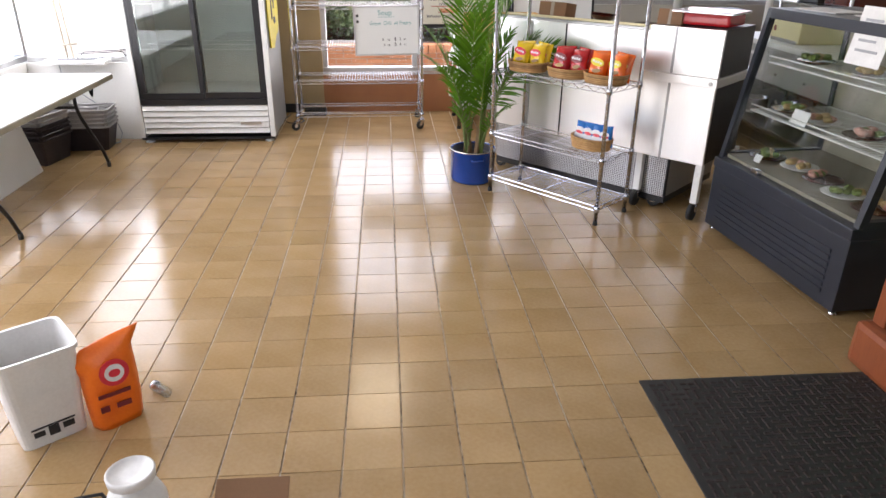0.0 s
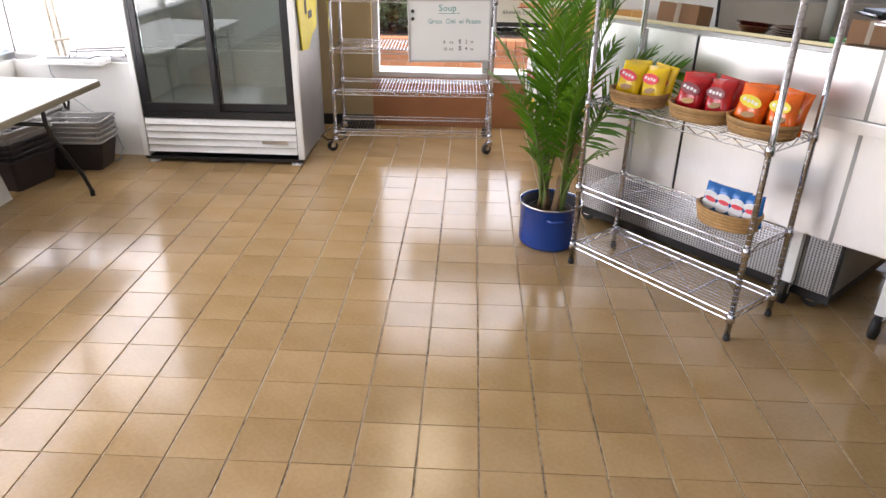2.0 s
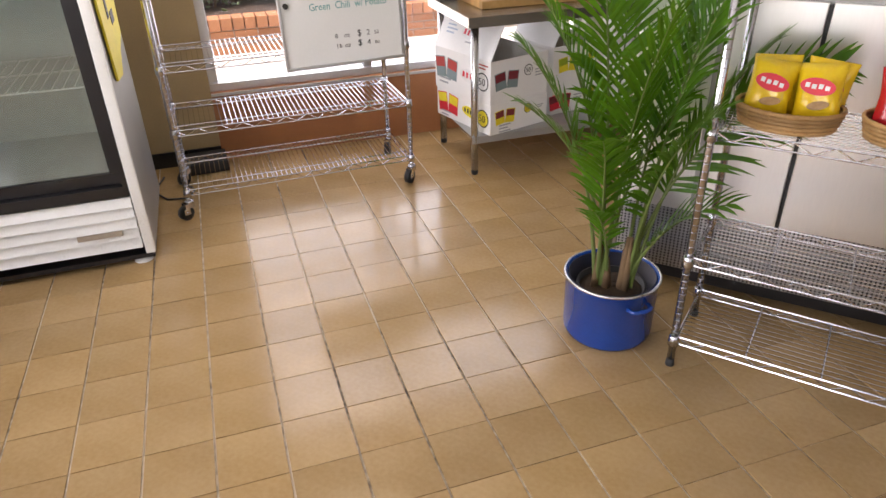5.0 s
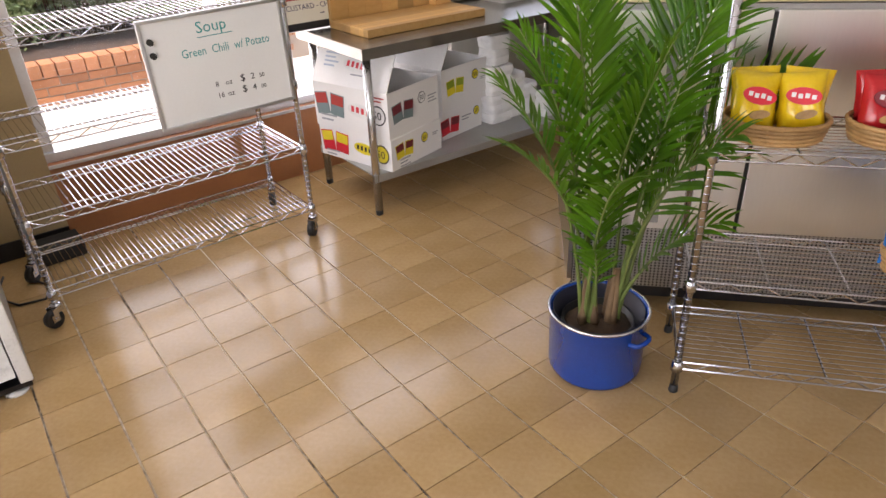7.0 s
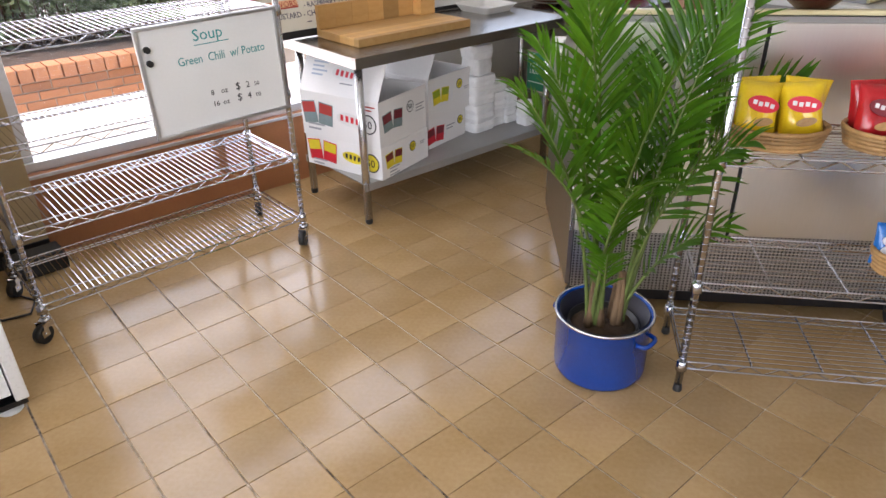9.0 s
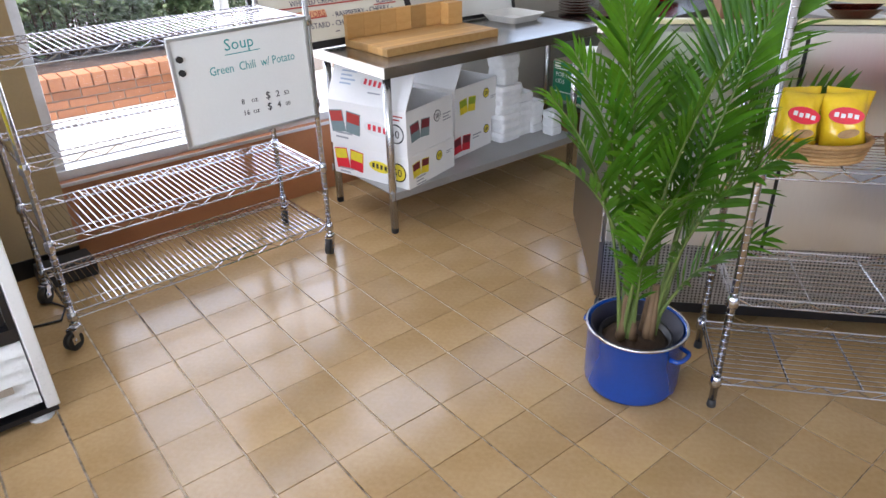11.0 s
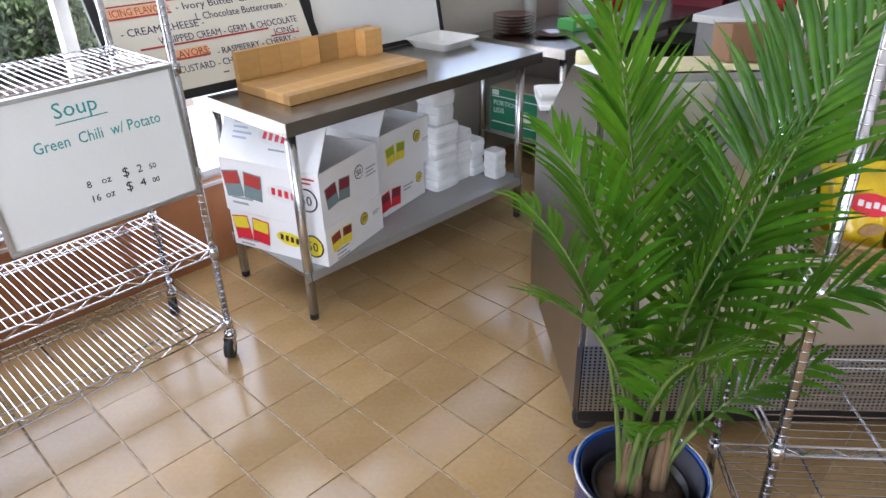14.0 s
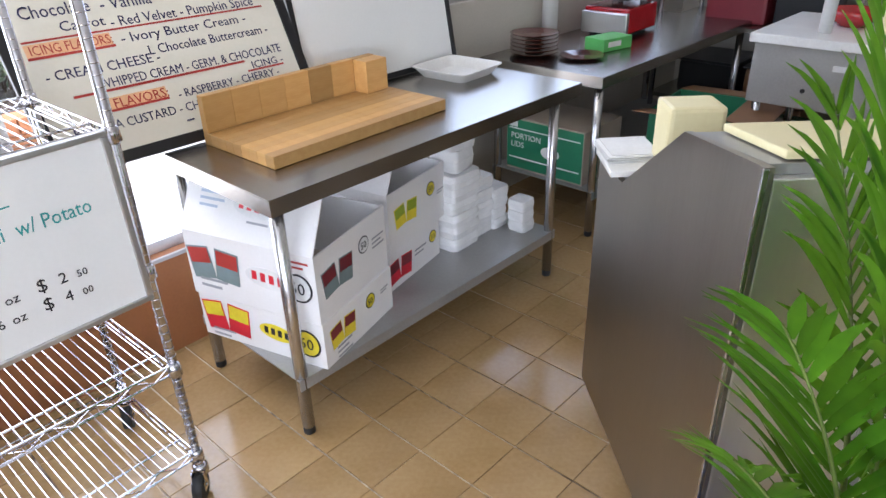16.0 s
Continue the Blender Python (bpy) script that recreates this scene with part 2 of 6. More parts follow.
DOOR_GLASS = glass_mat("fridge_glass", (0.84, 0.88, 0.86), 0.09)
CASE_GLASS = glass_mat("case_glass", (0.93, 0.95, 0.94), 0.04)
LAMP = emit_mat("lamp_diffuser", (1.0, 0.9, 0.68), 2.6)
PERF = mat("perforated_steel", (0.6, 0.6, 0.6), 0.3, 0.9, scale=10, bump=0.03)


# ---- mesh helpers ----
def box(bm, x0, y0, z0, x1, y1, z1, bevel=0.0, m=None):
    v = [bm.verts.new(p) for p in ((x0, y0, z0), (x1, y0, z0), (x1, y1, z0), (x0, y1, z0), (x0, y0, z1), (x1, y0, z1), (x1, y1, z1), (x0, y1, z1))]
    f = [bm.faces.new([v[i] for i in q]) for q in ((3, 2, 1, 0), (4, 5, 6, 7), (0, 1, 5, 4), (1, 2, 6, 5), (2, 3, 7, 6), (3, 0, 4, 7))]
    if m is not None:
        bmesh.ops.transform(bm, matrix=m, verts=v)
    if bevel:
        edges = list({e for q in f for e in q.edges})
        bmesh.ops.bevel(bm, geom=edges, offset=bevel, segments=2, affect="EDGES", profile=0.6)
    return bm


def rod(bm, p, q, r, seg=6, r2=None, caps=True):
    p, q = Vector(p), Vector(q)
    d = (q - p).normalized()
    a = d.orthogonal().normalized()
    b = d.cross(a)
    r2 = r if r2 is None else r2
    rings = []
    for c, rad in ((p, r), (q, r2)):
        rings.append([bm.verts.new(c + (a * math.cos(2 * math.pi * i / seg) + b * math.sin(2 * math.pi * i / seg)) * rad) for i in range(seg)])
    for i in range(seg):
        f = bm.faces.new((rings[0][i], rings[0][(i + 1) % seg], rings[1][(i + 1) % seg], rings[1][i]))
        f.smooth = seg > 5
    if caps:
        bm.faces.new(rings[0][::-1])
        bm.faces.new(rings[1])
    return bm


def pipe(bm, pts, r, seg=8):
    pts = [Vector(p) for p in pts]
    rings = []
    for i, p in enumerate(pts):
        d = (pts[min(i + 1, len(pts) - 1)] - pts[max(i - 1, 0)]).normalized()
        a = d.cross(Vector((0.31, 0.17, 0.93))).normalized()
        b = d.cross(a)
        rings.append([bm.verts.new(p + (a * math.cos(2 * math.pi * k / seg) + b * math.sin(2 * math.pi * k / seg)) * r) for k in range(seg)])
    for s, t in zip(rings, rings[1:]):
        for k in range(seg):
            f = bm.faces.new((s[k], s[(k + 1) % seg], t[(k + 1) % seg], t[k]))
            f.smooth = True
    bm.faces.new(rings[0][::-1])
    bm.faces.new(rings[-1])
    return bm


def lathe(bm, profile, seg=32, centre=(0, 0, 0), smooth=True, ring=False):
    cx, cy, cz = centre
    rings = [[bm.verts.new((cx + r * math.cos(2 * math.pi * i / seg), cy + r * math.sin(2 * math.pi * i / seg), cz + z)) for i in range(seg)] for r, z in profile]
    for s, t in zip(rings, rings[1:]):
        for i in range(seg):
            f = bm.faces.new((s[i], s[(i + 1) % seg], t[(i + 1) % seg], t[i]))
            f.smooth = smooth
    if ring:
        for i in range(seg):
            bm.faces.new((rings[-1][i], rings[-1][(i + 1) % seg], rings[0][(i + 1) % seg], rings[0][i]))
    else:
        bm.faces.new(rings[0][::-1])
        bm.faces.new(rings[-1])
    return bm


def mesh_of(name, bm, material):
    me = bpy.data.meshes.new(name)
    bm.normal_update()
    bm.to_mesh(me)
    bm.free()
    me.materials.append(material)
    return me


def part(name, bm, material, parent, label=""):
    ob = new(name, mesh_of(name, bm, material))
    ob.parent = parent
    if label:
        ob["label"] = label
    return ob


def piece(name, me, parent, m):
    ob = new(name, me)
    ob.parent = parent
    ob.matrix_basis = m
    return ob


def thing(name, label, category, m=None, group=""):
    ob = new(name)
    ob.empty_display_size = 0.1
    if m is not None:
        ob.matrix_world = m
    return tagged(ob, label, category, group)


def structure(name, bm, material, label):
    return tagged(new(name, mesh_of(name, bm, material)), label, kind="structure")


def B(*a, **k):
    return box(bmesh.new(), *a, **k)


def text(words, size, material, parent, m, name="writing", label="", depth=0.0006):
    cu = bpy.data.curves.new(name, "FONT")
    cu.body, cu.size, cu.extrude, cu.resolution_u = words, size, depth, 2
    tmp = bpy.data.objects.new(name, cu)
    me = bpy.data.meshes.new_from_object(tmp)
    bpy.data.objects.remove(tmp)
    me.materials.append(material)
    ob = piece(name, me, parent, m)
    if label:
        ob["label"] = label
    return ob


def disc(bm, cx, cy, rx, ry, z=0.0, h=0.0008, seg=20):
    v = [bm.verts.new((cx + rx * math.cos(2 * math.pi * i / seg), cy + ry * math.sin(2 * math.pi * i / seg), z)) for i in range(seg)]
    w = [bm.verts.new((p.co.x, p.co.y, z + h)) for p in v]
    bm.faces.new(w)
    for i in range(seg):
        bm.faces.new((v[i], v[(i + 1) % seg], w[(i + 1) % seg], w[i]))
    return bm


# ---- structure ----
NY, WX, EX, SY, H = 6.6, -3.0, 4.7, -2.4, 3.0
floor_ob = structure("floor", B(WX - 0.2, SY - 0.2, -0.15, EX + 0.2, NY + 0.2, -0.004), GROUT, "tan square glazed floor tiles with worn grout")
structure("ceiling", B(WX - 0.2, SY - 0.2, H, EX + 0.2, NY + 0.2, H + 0.2), CEIL, "plain white ceiling")
structure("wall_north", B(-0.62, NY, 0, 1.75, NY + 0.18, 0.40), RUST_WALL, "low rust painted wall under the shop window")
structure("wall_north_east", B(1.75, NY, 0, EX, NY + 0.18, 1.06), BEIGE_WALL, "beige panelled wall under the kitchen window")
structure("wall_north_west", B(-2.28, NY, 0, -0.62, NY + 0.18, H), TAN_WALL, "tan painted wall beside the shop window")
structure("wall_head", B(-0.62, NY, 2.45, EX, NY + 0.18, H), TAN_WALL, "tan painted wall above the shop window")
structure("wall_alcove", B(-2.28, 5.80, 0, -2.16, NY, H), WHITE_WALL, "white wall beside the refrigerator")
structure("wall_corner", B(WX, 5.62, 0, -2.16, 5.80, 0.66), WHITE_WALL, "low white wall under the corner window")
structure("wall_corner_head", B(WX, 5.62, 2.45, -2.16, 5.80, H), WHITE_WALL, "white wall above the corner window")
structure("wall_west", B(WX - 0.18, SY, 0, WX, 5.80, 0.66), WHITE_WALL, "low white wall under the side windows")
structure("wall_west_south", B(WX - 0.18, SY, 0.66, WX, -0.7, 2.45), WHITE_WALL, "white wall south of the side windows")
structure("wall_west_head", B(WX - 0.18, SY, 2.45, WX, 5.80, H), WHITE_WALL, "white wall above the side windows")
# Unseen south side; white walls and windows are added to brighten the room.
structure("wall_south", B(WX - 0.18, SY - 0.18, 0, 0.4, SY, H), WHITE_WALL, "white wall behind the entrance")
structure("wall_south_east", B(2.6, SY - 0.18, 0, EX + 0.18, SY, H), WHITE_WALL, "white wall beside the entrance")
structure("wall_south_head", B(0.4, SY - 0.18, 2.45, 2.6, SY, H), WHITE_WALL, "white wall above the added entrance windows")
structure("wall_south_sill", B(0.4, SY - 0.18, 0, 2.6, SY, 0.12), RUST_WALL, "low rust sill under the added entrance windows")
structure("wall_east", B(EX, SY, 0, EX + 0.18, NY + 0.18, H), BEIGE_WALL, "beige kitchen wall")


def window(name, label, a, b, z0, z1, mullions, across, at, depth=0.06, material=ALU):
    """A fixed window along x (across) or y, from a to b, with its mullions."""
    w = tagged(new(name), label, "window", kind="structure")

    def bar(n, u0, u1, q0, q1, d0=-0.5, d1=0.5, m=material):
        if across:
            part(n, B(u0, at + d0 * depth, q0, u1, at + d1 * depth, q1, bevel=0.003), m, w)
        else:
            part(n, B(at + d0 * depth, u0, q0, at + d1 * depth, u1, q1, bevel=0.003), m, w)
    bar("window_sill", a, b, z0, z0 + 0.045, -0.9, 0.9)
    bar("window_head", a, b, z1 - 0.05, z1)
    edges = [a + 0.025, *mullions, b - 0.025]
    for u in edges:
        bar("mullion", u - 0.025, u + 0.025, z0 + 0.045, z1 - 0.05)
    for u, v in zip(edges, edges[1:]):
        bm = bmesh.new()
        if across:
            box(bm, u + 0.025, at - 0.003, z0 + 0.045, v - 0.025, at + 0.003, z1 - 0.05)
        else:
            box(bm, at - 0.003, u + 0.025, z0 + 0.045, at + 0.003, v - 0.025, z1 - 0.05)
        p = part("pane", bm, GLASS, w)
        p.visible_shadow = False
    return w


window("window_1", "aluminium shop window onto a brick planter", -0.62, 1.75, 0.40, 2.45, [0.31], True, NY + 0.09)
window("window_2", "aluminium kitchen window", 1.75, EX, 1.06, 2.45, [3.1], True, NY + 0.09)
window("window_3", "bright aluminium side windows", -0.7, 5.80, 0.66, 2.45, [0.9, 2.6, 4.3], False, WX - 0.09)
window("window_4", "bright corner window beside the refrigerator", WX, -2.16, 0.66, 2.45, [], True, 5.71)
# South windows are unseen, put in to let light reach the room.
window("window_5", "unseen entrance windows added to light the room", 0.4, 2.6, 0.12, 2.45, [1.5], True, SY - 0.07)
structure("trim", B(-0.62, NY - 0.012, 0.385, 1.75, NY - 0.002, 0.40), ALU, "thin metal trim along the sill")
structure("baseboard", B(-2.16, NY - 0.012, 0, -0.62, NY - 0.002, 0.09), BLACK_TRIM, "dark baseboard along the tan wall")

# ceiling light above the window end
lamp = thing("ceiling_light", "recessed fluorescent ceiling light with a warm diffuser", "light", pose(-0.14, 5.8, H))
part("frame", box(box(box(B(-0.32, -0.62, -0.03, 0.32, -0.59, -0.002), -0.32, 0.59, -0.03, 0.32, 0.62, -0.002), -0.32, -0.59, -0.03, -0.29, 0.59, -0.002), 0.29, -0.59, -0.03, 0.32, 0.59, -0.002), WHITE_METAL, lamp)
part("diffuser", B(-0.29, -0.59, -0.02, 0.29, 0.59, -0.004), LAMP, lamp)

# ---- outside ----
structure("ground", B(-400, NY + 0.18, -0.25, 400, 400, -0.02), CONCRETE, "sunlit pale concrete pavement")
structure("ground_west", B(-400, -400, -0.25, WX - 0.2, NY + 0.179, -0.02), CONCRETE, "sunlit pale concrete yard")
structure("ground_east", B(EX + 0.2, -400, -0.25, 400, NY + 0.179, -0.02), CONCRETE, "pale concrete side yard")
structure("ground_south", B(WX - 0.19, -400, -0.25, EX + 0.19, SY - 0.2, -0.02), CONCRETE, "pale concrete front yard")

PL_Y = 9.3
planter = thing("planter", "low orange brick planter with a row of upright cap bricks", "planter", pose(0, PL_Y, -0.02))
part("core", box(B(-1.85, 0.01, 0, 6, 0.21, 0.222), -1.85, 0.21, 0, 6, 2.6, 0.18), MORTAR, planter)
part("soil", B(-1.85, 0.215, 0.181, 6, 2.6, 0.28), EARTH, planter)
brick_a = mesh_of("brick", B(-0.103, 0, 0, 0.103, 0.1, 0.062, bevel=0.004), BRICK)
brick_b = mesh_of("cap_brick", B(-0.049, 0, 0, 0.049, 0.215, 0.105, bevel=0.005), BRICK)
for j in range(3):
    for i in range(17):
        piece("brick", brick_a, planter, pose(-1.75 + 0.215 * i + 0.107 * (j % 2), random.uniform(-0.003, 0.003), 0.004 + 0.072 * j))
for i in range(36):
    piece("cap_brick", brick_b, planter, pose(-1.8 + 0.107 * i, -0.02 + random.uniform(-0.004, 0.004), 0.221, 0, 0, random.uniform(-1, 1)))


def hedge(name, label, x, y, z, w, d, h, n, seed):
    """A loose bush: thin stems and many small leaves in uneven clumps."""
    r = random.Random(seed)
    th = thing(name, label, "bush", pose(x, y, z))
    bm = bmesh.new()
    clumps = [(r.uniform(-w, w), r.uniform(-d, d), r.uniform(0.25, 1.0) * h) for _ in range(max(8, n // 90))]
    for c in clumps:
        rod(bm, (c[0] * 0.8, c[1] * 0.6, -0.03), c, 0.008, 5, 0.003)
    part("stems", bm, TWIG, th)
    verts, faces = [], []
    for i in range(n):
        c = clumps[i % len(clumps)]
        p = Vector((c[0] + r.gauss(0, 0.13), c[1] + r.gauss(0, 0.12), max(0.03, c[2] + r.gauss(0, 0.1))))
        q = Euler((r.uniform(0, 6.3), r.uniform(0, 6.3), r.uniform(0, 6.3))).to_matrix()
        s = r.uniform(0.022, 0.05)
        k = len(verts)
        for u in ((0, -1, 0), (0.42, 0, 0.12), (0, 1.1, 0), (-0.42, 0, 0.12)):
            verts.append(p + q @ (Vector(u) * s))
        faces += [(k, k + 1, k + 2), (k, k + 2, k + 3)]
    me = bpy.data.meshes.new("leaves")
    me.from_pydata(verts, [], faces)
    me.materials.append(BUSH)
    lv = new("leaves", me)
    lv.parent = th
    lv["kind"] = "stuff"
    return th


for i, (bx, by, bw, bh) in enumerate([(-1.35, 11.3, 0.4, 0.9), (-0.75, 10.45, 0.6, 0.8), (0.35, 10.6, 0.7, 0.95), (1.5, 10.5, 0.7, 0.9), (2.7, 10.6, 0.8, 1.0), (4.0, 10.6, 0.8, 0.9)]):
    hedge("bush", "loose green leafy bush in the brick planter", bx, by, 0.26, bw, 0.45, bh, 12000, 10 + i)

far = thing("building", "low red and pale stucco building across the yard", "building", pose(0, 21, -0.02))
part("wall", B(-3, 0, 0, 16, 6, 3.4), STUCCO_RED, far)
part("roof", B(-3.4, -0.4, 3.4, 16.4, 6.4, 3.8), STUCCO, far)
for i in range(3, 7):
    wn_ = part("window", B(-12 + i * 4, -0.03, 1.0, -10 + i * 4, -0.002, 2.4), DARK_ENAMEL, far)
    part("frame", box(B(-12.05 + i * 4, -0.06, 0.92, -9.95 + i * 4, -0.032, 1.0), -12.05 + i * 4, -0.06, 2.4, -9.95 + i * 4, -0.032, 2.48), WHITE_METAL, wn_)
shop = thing("shop_sign", "white hanging sign with blue capital letters", "sign", pose(5.05, 12.5, 1.62))
part("board", B(-0.75, 0, 0, 0.75, 0.03, 0.42, bevel=0.004), PAPER, shop)
part("post", rod(rod(bmesh.new(), (-0.6, 0.05, -1.64), (-0.6, 0.05, 0.5), 0.03), (0.6, 0.05, -1.64), (0.6, 0.05, 0.5), 0.03), ALU, shop)
text("SUEDE &", 0.2, BLUE_FOIL, shop, pose(-0.6, -0.002, 0.22, 90, 0, 0))
text("LEATHER", 0.2, BLUE_FOIL, shop, pose(-0.6, -0.002, 0.04, 90, 0, 0))
post = thing("post", "pale painted post outside the side windows", "post", pose(-5.6, 8.6, -0.02))
part("shaft", B(-0.12, -0.12, 0, 0.12, 0.12, 3.2, bevel=0.01), STUCCO, post)


# ---- refrigerator ----
def refrigerator():
    f = thing("refrigerator", "white two-door sliding glass merchandiser refrigerator with black door frames", "refrigerator", pose(-2.112, 5.472, 0))
    W, D, T = 1.148, 0.74, 2.0
    part("side_panel", B(0, 0.0, 0.045, 0.04, D, T, bevel=0.006), WHITE_METAL, f)
    part("side_panel", B(W - 0.04, 0.034, 0.045, W, D, T, bevel=0.004), GREY_PANEL, f, "dull metal side panel")
    part("side_trim", B(W - 0.04, 0.0, 0.045, W + 0.002, 0.0335, T, bevel=0.006), WHITE_METAL, f)
    part("back_panel", B(0.042, D - 0.04, 0.06, W - 0.042, D, T - 0.002), GREY_LINER, f)
    part("top_panel", B(0.042, 0.0, 1.80, W - 0.042, D - 0.042, T - 0.002, bevel=0.004), WHITE_METAL, f)
    part("liner_floor", B(0.042, 0.06, 0.36, W - 0.042, D - 0.042, 0.40), GREY_LINER, f)
    part("toe_kick", B(0.006, 0.006, 0.024, W - 0.006, 0.2, 0.0445), BLACK_TRIM, f)
    part("machine_cover", B(0.042, 0.05, 0.075, W - 0.042, 0.09, 0.35), BLACK_TRIM, f)
    for i in range(5):
        z = 0.078 + i * 0.049
        bm = bmesh.new()
        v = [bm.verts.new(p) for p in ((0.045, -0.004, z + 0.004), (W - 0.045, -0.004, z + 0.004), (W - 0.045, 0.016, z + 0.043), (0.045, 0.016, z + 0.043),
                                       (0.045, 0.044, z + 0.004), (W - 0.045, 0.044, z + 0.004), (W - 0.045, 0.044, z + 0.043), (0.045, 0.044, z + 0.043))]
        for q in ((0, 1, 2, 3), (7, 6, 5, 4), (0, 4, 5, 1), (3, 2, 6, 7), (0, 3, 7, 4), (1, 5, 6, 2)):
            bm.faces.new([v[k] for k in q])
        part("grille_slat", bm, WHITE_METAL, f)
    part("badge", B(0.86, -0.010, 0.155, 1.04, -0.005, 0.18, bevel=0.002), CARD_IN, f, "small dull metal badge bar")
    # outer black frame
    part("frame_bottom", B(0.042, 0.004, 0.325, W - 0.042, 0.06, 0.372), BLACK_TRIM, f)
    part("frame_side", B(0.042, 0.004, 0.373, 0.062, 0.06, 1.798), BLACK_TRIM, f)
    part("frame_side", B(W - 0.062, 0.004, 0.373, W - 0.042, 0.06, 1.798), BLACK_TRIM, f)
    for x0, x1, y in ((0.064, 0.585, 0.006), (0.555, W - 0.064, 0.034)):
        d = part("door", box(box(box(B(x0, y, 0.375, x1, y + 0.024, 0.425), x0, y, 1.74, x1, y + 0.024, 1.795), x0, y, 0.426, x0 + 0.036, y + 0.024, 1.739), x1 - 0.036, y, 0.426, x1, y + 0.024, 1.739), BLACK_TRIM, f, "black framed sliding glass door")
        g = part("pane", B(x0 + 0.037, y + 0.009, 0.426, x1 - 0.037, y + 0.014, 1.739), DOOR_GLASS, d)
        g.visible_shadow = False
        part("inner_strip", B(x0 + 0.037, y + 0.016, 0.426, x0 + 0.047, y + 0.022, 1.739), CHROME, d)
    for z in (0.78, 1.14, 1.48):
        bm = bmesh.new()
        for i in range(26):
            rod(bm, (0.06 + i * 0.0408, 0.1, z), (0.06 + i * 0.0408, D - 0.06, z), 0.002, 4)
        for y in (0.1, 0.4, D - 0.06):
            rod(bm, (0.055, y, z - 0.004), (W - 0.055, y, z - 0.004), 0.004, 5)
        part("shelf", bm, WHITE_PLASTIC, f)
    for x in (0.06, W - 0.06):
        for y in (0.04, D - 0.08):
            part("foot", lathe(bmesh.new(), [(0.04, 0), (0.038, 0.008), (0.014, 0.014), (0.014, 0.044)], 14, (x, y, 0)), WHITE_PLASTIC, f)
    return f


refrigerator()

sign = thing("caution_sign", "yellow plastic folding floor sign hung on the refrigerator side", "sign", pose(-0.962, 5.515, 0.78, 0, 0, 90))
bm = bmesh.new()
pts = [(0.06, 0), (0.2, -0.02), (0.3, 0.06), (0.42, 0.1), (0.46, 0.3), (0.42, 0.62), (0.08, 0.62), (0.02, 0.3)]
a = [bm.verts.new((x * 1.3, -0.014, z)) for x, z in pts]
b = [bm.verts.new((x * 1.3, -0.004, z)) for x, z in pts]
bm.faces.new(a)
bm.faces.new(b[::-1])
for i in range(len(pts)):
    bm.faces.new((a[i], b[i], b[(i + 1) % len(pts)], a[(i + 1) % len(pts)]))
part("panel", bm, PRINT_YELLOW, sign)
part("symbol", box(box(B(0.2, -0.0175, 0.22, 0.25, -0.0148, 0.44), 0.3, -0.0175, 0.18, 0.4, -0.0148, 0.23), 0.33, -0.0175, 0.3, 0.38, -0.0148, 0.5), INK_BLACK, sign, "dark warning symbol")


# ---- wire shelving ----
def wire_shelf(bm, L, D, along, pitch=0.024):
    """One chrome wire shelf, centred, its top at z 0."""
    l, d = L / 2, D / 2
    for z in (0.0, -0.028):
        for s in (-1, 1):
            rod(bm, (-l, s * d, z), (l, s * d, z), 0.0032, 5)
            rod(bm, (s * l, -d, z), (s * l, d, z), 0.0032, 5)
    n = int(L / 0.05)
    for s in (-1, 1):
        for i in range(n):
            x = -l + L * i / n
            rod(bm, (x, s * d, -0.028 if i % 2 else 0), (x + L / n, s * d, 0 if i % 2 else -0.028), 0.0025, 4)
    n = int(D / 0.05)
    for s in (-1, 1):
        for i in range(n):
            y = -d + D * i / n
            rod(bm, (s * l, y, -0.028 if i % 2 else 0), (s * l, y + D / n, 0 if i % 2 else -0.028), 0.0025, 4)
    if along:
        n = int(D / pitch)
        for i in range(1, n):
            rod(bm, (-l, -d + D * i / n, 0.002), (l, -d + D * i / n, 0.002), 0.0017, 4)
        for k in (-0.5, 0, 0.5):
            rod(bm, (k * l, -d, -0.003), (k * l, d, -0.003), 0.0035, 5)
    else:
        n = int(L / pitch)
        for i in range(1, n):
            rod(bm, (-l + L * i / n, -d, 0.002), (-l + L * i / n, d, 0.002), 0.0019, 4)
        for k in (-0.33, 0.33):
            rod(bm, (-l, k * D, -0.003), (l, k * D, -0.003), 0.0035, 5)
    return bm


